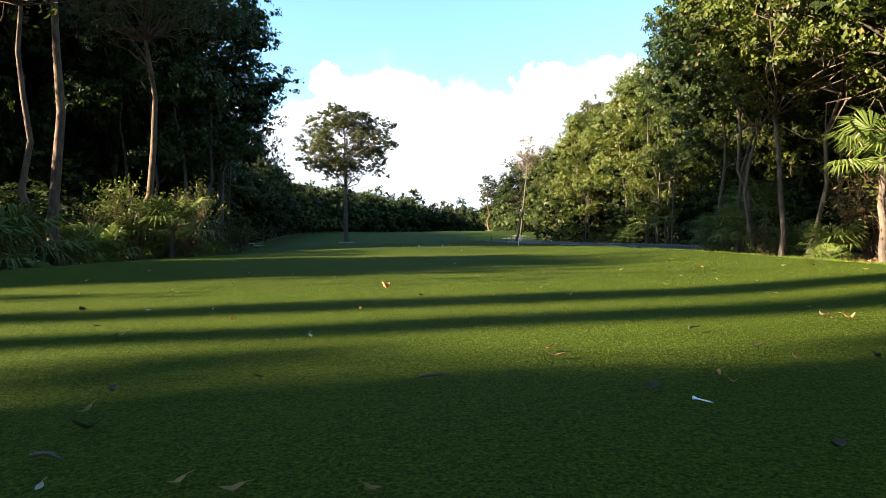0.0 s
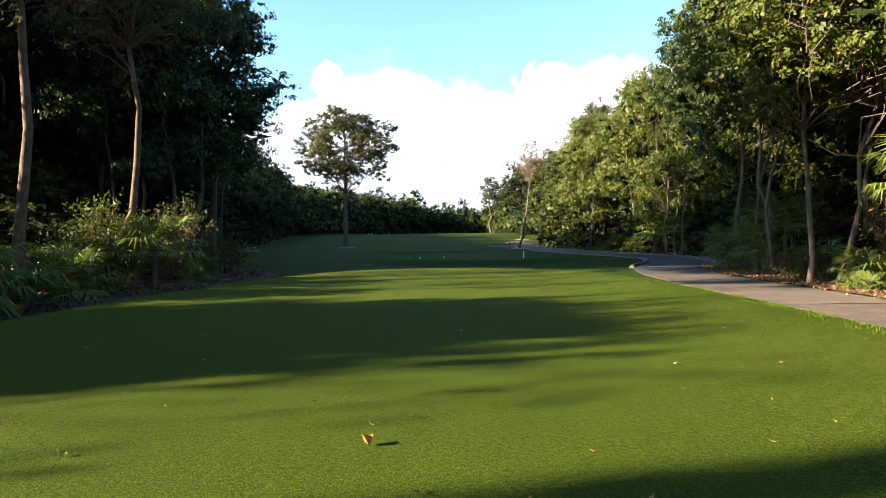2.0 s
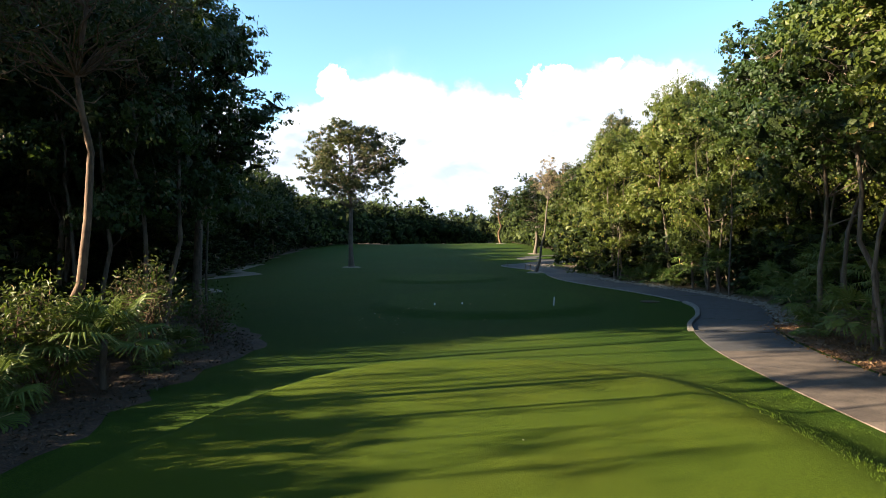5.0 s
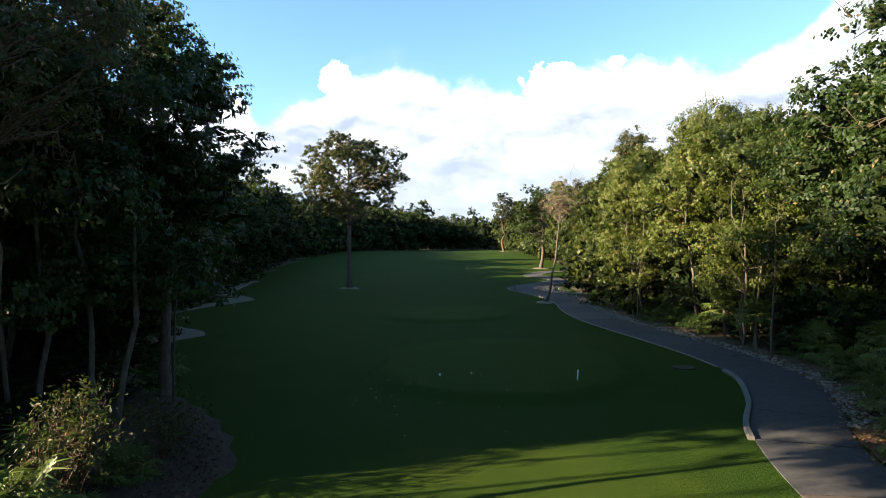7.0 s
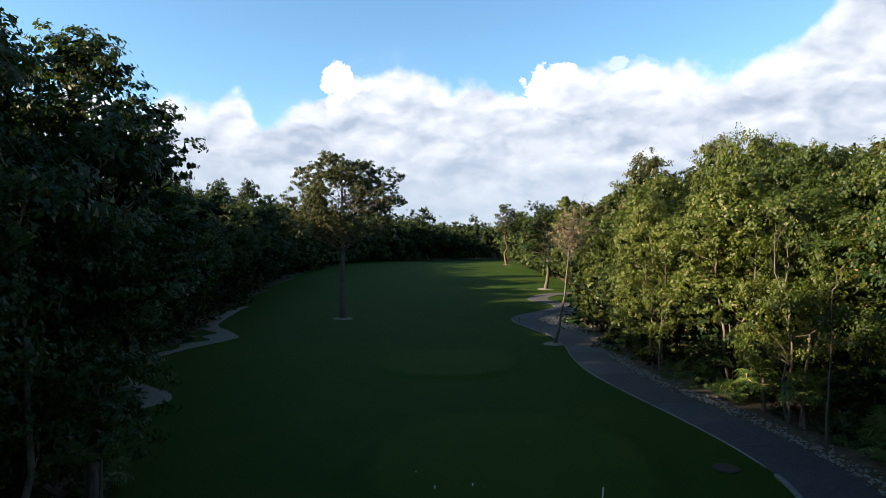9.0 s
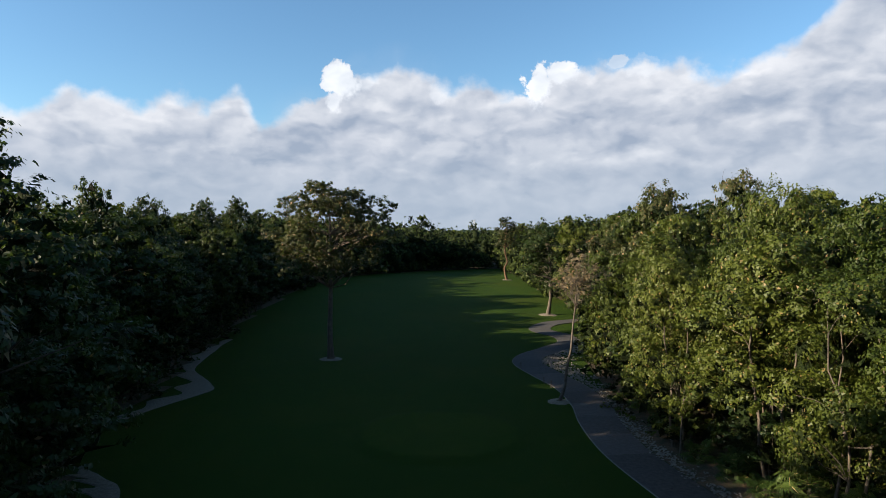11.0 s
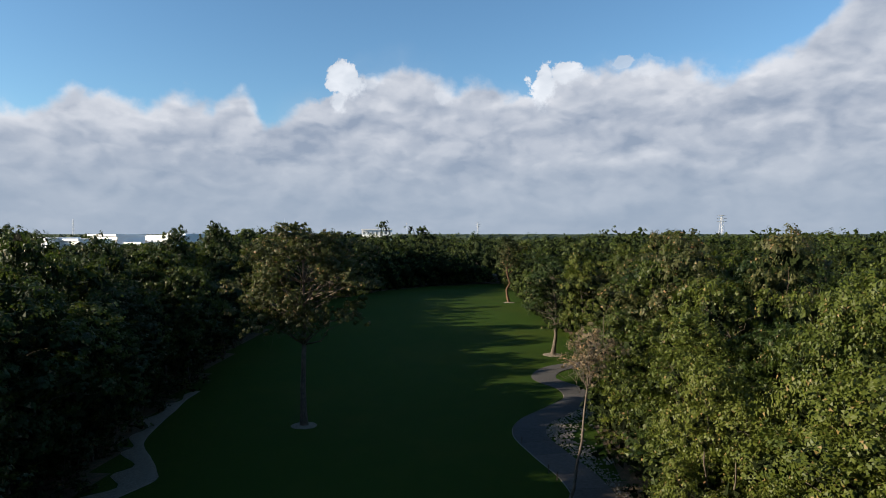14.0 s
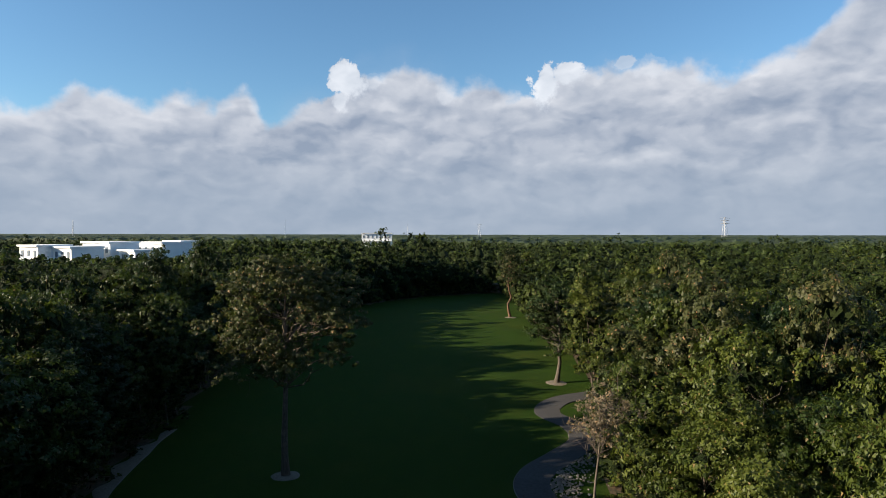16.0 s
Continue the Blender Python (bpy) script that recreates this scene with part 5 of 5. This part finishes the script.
# ---- small things on the turf ----
def leaf_mesh(seed, length, width, curl, mat):
    rng = np.random.default_rng(seed)
    n = 7
    t = np.linspace(0, 1, n)
    w = width * np.sin(np.pi * t ** 0.8) * 0.5
    z = curl * length * (t - 0.5) ** 2 * 2 + rng.normal(0, 0.02 * length, n)
    b = Build()
    left = np.stack([(t - 0.5) * length, w, z + np.abs(w) * rng.uniform(0.1, 0.9)], 1)
    mid = np.stack([(t - 0.5) * length, 0 * t, z], 1)
    right = np.stack([(t - 0.5) * length, -w, z + np.abs(w) * rng.uniform(0.1, 0.9)], 1)
    v = np.concatenate([left, mid, right])
    k = np.arange(n - 1)
    b.add(v, np.concatenate([np.stack([k, k + 1, n + k + 1, n + k], 1), np.stack([n + k, n + k + 1, 2 * n + k + 1, 2 * n + k], 1)]))
    b.tube([(-length * 0.5, 0, z[0]), (-length * 0.72, 0.01, z[0] + 0.004)], [0.0012, 0.0009], 3)
    return b.mesh("leaf", [mat], True)


LEAVES = [("dry brown fallen leaf lying on the turf", leaf_mesh(1, 0.050, 0.022, 0.5, DEAD_LEAF)), ("curled orange-brown fallen leaf on the turf", leaf_mesh(2, 0.042, 0.024, 0.9, DEAD_LEAF)),
          ("pale bleached fallen leaf on the turf", leaf_mesh(3, 0.040, 0.018, 0.4, PALE_LEAF)), ("dark rotted fallen leaf on the turf", leaf_mesh(4, 0.045, 0.026, 0.7, DARK_LEAF))]
r = np.random.default_rng(12)
NEAR_LEAVES = [(1.04, 3.66, 1, 0.8), (1.05, 3.59, 1, 0.75), (0.87, 3.54, 3, 0.9), (-0.24, 3.5, 3, 0.9), (0.135, 3.02, 0, 0.75), (0.216, 3.0, 0, 0.85), (0.39, 3.01, 0, 0.65), (-0.035, 3.0, 2, 0.6), (1.27, 4.0, 3, 0.9), (1.29, 3.83, 0, 0.8), (1.04, 3.18, 3, 0.9), (-0.2, 3.35, 0, 0.8)]
spots = list(NEAR_LEAVES)
for _ in range(95):
    y = 3.0 + r.gamma(1.6, 2.2)
    spots.append((r.uniform(-0.75, 0.75) * (y - 1.2) + 0.3, y, int(r.choice(4, p=[0.4, 0.15, 0.3, 0.15])), r.uniform(0.6, 1.3)))
for _ in range(50):
    spots.append((r.normal(-3.6, 1.6), r.normal(30.5, 2.4), int(r.choice(4, p=[0.3, 0.1, 0.5, 0.1])), r.uniform(1.0, 2.2)))
made = {}
for x, y, k, s in spots:
    s *= 0.8 if y < 15 else 1.0
    m = pose(x, y, float(lie(x, y)) + 0.009, r.normal(0, 8), r.normal(0, 8), r.uniform(0, 360)) @ Matrix.Diagonal((s, s, s, 1))
    if k not in made:
        made[k] = tagged(new("fallen_leaf", LEAVES[k][1]), LEAVES[k][0], "leaf", "fallen leaves")
        made[k].matrix_basis = m
    else:
        copy_thing(made[k], pose(0, 0, 0)).matrix_basis = m
big = tagged(new("curled_leaf", leaf_mesh(9, 0.062, 0.05, 1.1, CURLED_LEAF)), "large curled orange dead leaf standing on the turf", "leaf")
big.matrix_basis = pose(-0.07, 6.02, 0.014, 24, 6, 60)

tee_peg = Build()
tee_peg.tube([(0, 0, 0), (0.012, 0, 0), (0.055, 0, 0), (0.063, 0, 0), (0.068, 0, 0)], [0.0006, 0.0023, 0.0025, 0.0045, 0.0058], 10)
tee_peg.tube([(0.068, 0, 0), (0.066, 0, 0)], [0.0058, 0.001], 10)
tagged(new("golf_tee", tee_peg.mesh("golf_tee", [WHITE_PAINT], True)), "white golf tee lying on the turf", "golf tee").matrix_basis = pose(0.945, 3.41, 0.012, 0, 0, 126) @ Matrix.Diagonal((0.62, 0.62, 0.62, 1))
for i, (x, y, L, a) in enumerate(((0.42, 3.61, 0.07, 12), (-0.09, 3.09, 0.07, -20), (1.2, 4.3, 0.06, 40))):
    b = Build()
    b.tube(wander(np.random.default_rng(i), (-L / 2, 0, 0), (L / 2, 0, 0.004), 6, 0.4), [0.003, 0.0035, 0.003, 0.003, 0.0025, 0.001], 5)
    tagged(new("twig", b.mesh("twig", [BARK_DARK], True)), "short dark twig lying on the turf", "twig", "twigs").matrix_basis = pose(x, y, 0.014, 0, 0, a)
for i, (x, y, h) in enumerate(((2.15, 32.2, 0.34), (-2.6, 32.6, 0.08), (-1.5, 32.9, 0.07))):
    b = Build()
    b.tube([(0, 0, -0.05), (0, 0, h * 0.96), (0, 0, h)], [0.02, 0.02, 0.012], 8)
    b.tube([(0, 0, h), (0, 0, h + 0.002)], [0.012, 0.001], 8)
    tagged(new("marker_peg", b.mesh("marker_peg", [WHITE_PAINT])), "small white marker peg standing in the turf", "peg", "marker pegs").matrix_basis = pose(x, y, float(lie(x, y)), 4, 3, 0)
for i, (x, y, h) in enumerate(((3.1, 62.2, 0.5), (2.7, 63.3, 0.5), (1.3, 68.2, 0.5))):
    b = Build()
    b.tube([(0, 0, -0.05), (0, 0, h), (0, 0, h + 0.03)], [0.035, 0.035, 0.01], 7)
    tagged(new("short_post", b.mesh("short_post", [BARK_DARK])), "short dark wooden post beside the path", "post", "path posts").matrix_basis = pose(x, y, float(lie(x, y)), 0, 0, 0)
b = Build()
b.tube([(0, 0, 0), (0, 0, 0.03), (0, 0, 0.031)], [0.42, 0.42, 0.30], 20)
b.tube([(0, 0, 0.031), (0, 0, 0.012)], [0.30, 0.02], 20)
tagged(new("drain_cover", b.mesh("drain_cover", [DARK_LEAF])), "round dark drain cover in the turf beside the path", "drain").matrix_basis = pose(6.6, 35.3, float(lie(6.6, 35.3)))


# leaf litter in the beds beside the path and below the left trees
def litter(name, spots, size, mat, label, seed):
    rng = np.random.default_rng(seed)
    n = len(spots)
    b = Build()
    at = np.column_stack([spots, lie(spots[:, 0], spots[:, 1]) + 0.05 + rng.uniform(0, 0.02, n)])
    b.leaves(rng, at, rng.normal(0, 0.45, (n, 3)) + np.array([0, 0, 1.0]), size, size * 0.5)
    tagged(new(name, b.mesh(name, [mat])), label, "leaf litter", kind="stuff")


r = np.random.default_rng(31)
k = np.where((center[:, 1] > 6) & (center[:, 1] < 31))[0]
pick = r.choice(k, 5200)
litter("leaf_litter", center[pick] + across[pick] * (HALF + np.abs(r.normal(0.1, 1.0, 5200)))[:, None] + r.normal(0, 0.2, (5200, 2)), 0.085, LITTER, "dry brown leaf litter on the planted bed", 1)
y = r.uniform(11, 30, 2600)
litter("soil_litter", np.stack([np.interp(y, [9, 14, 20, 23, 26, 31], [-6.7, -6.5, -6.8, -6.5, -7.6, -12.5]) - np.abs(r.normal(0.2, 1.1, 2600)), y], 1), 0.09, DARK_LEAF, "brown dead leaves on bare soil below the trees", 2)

# ---- blades of grass on the near tee ----
def build_rough():
    rng = np.random.default_rng(8)
    n = 26000
    y = rng.uniform(5.5, 21.5, n)
    x = np.where(y < 19.2, rng.uniform(3.5, 5.25, n), rng.uniform(-4.0, 5.0, n))
    tuft = np.sin(x * 9 + np.sin(y * 5)) * np.sin(y * 7 + 2 * np.sin(x * 4))
    ok = rng.uniform(-1.2, 1, n) < tuft
    x, y = x[ok], y[ok]
    n = len(x)
    h, w = rng.uniform(0.012, 0.032, n), rng.uniform(0.003, 0.006, n)
    a = rng.uniform(0, 6.28, n)
    base = np.stack([x, y, lie(x, y) - 0.005], 1)
    side = np.stack([np.cos(a) * w, np.sin(a) * w, 0 * w], 1)
    tip = base + np.stack([rng.normal(0, 0.5, n) * h, rng.normal(0, 0.5, n) * h, h], 1)
    v = np.stack([base - side, base + side, tip], 1).reshape(-1, 3)
    me = fill("rough_grass", v, [np.arange(3 * n).reshape(-1, 3)], [BLADE])
    tagged(new("rough_grass", me), "longer rough grass on the bank of the tee", "grass", kind="stuff")


build_rough()


def build_grass():
    rng = np.random.default_rng(2)
    n = 150000
    y = 2.6 + rng.gamma(1.5, 1.6, n)
    x = rng.uniform(-0.8, 0.8, n) * (y - 1.4) + 0.35
    ok = (np.abs(x) < 4.6) & (y < 13)
    x, y = x[ok], y[ok]
    n = len(x)
    h = rng.uniform(0.002, 0.0055, n) * (1 + 0.05 * (y - 3))
    a = rng.uniform(0, 6.28, n)
    w = 0.0008 * (1 + 0.28 * (y - 2.6))
    tilt = rng.normal(0, 0.9, (n, 2)) * h[:, None]
    z = lie(x, y) - 0.001
    v = np.stack([np.column_stack([x - w * np.cos(a), y - w * np.sin(a), z]), np.column_stack([x + w * np.cos(a), y + w * np.sin(a), z]), np.column_stack([x + tilt[:, 0], y + tilt[:, 1], z + h])], 1).reshape(-1, 3)
    me = fill("grass", v, [np.arange(3 * n).reshape(-1, 3)], [BLADE])
    tagged(new("grass", me), "short mown blades of green grass on the tee", "grass", kind="stuff")


build_grass()
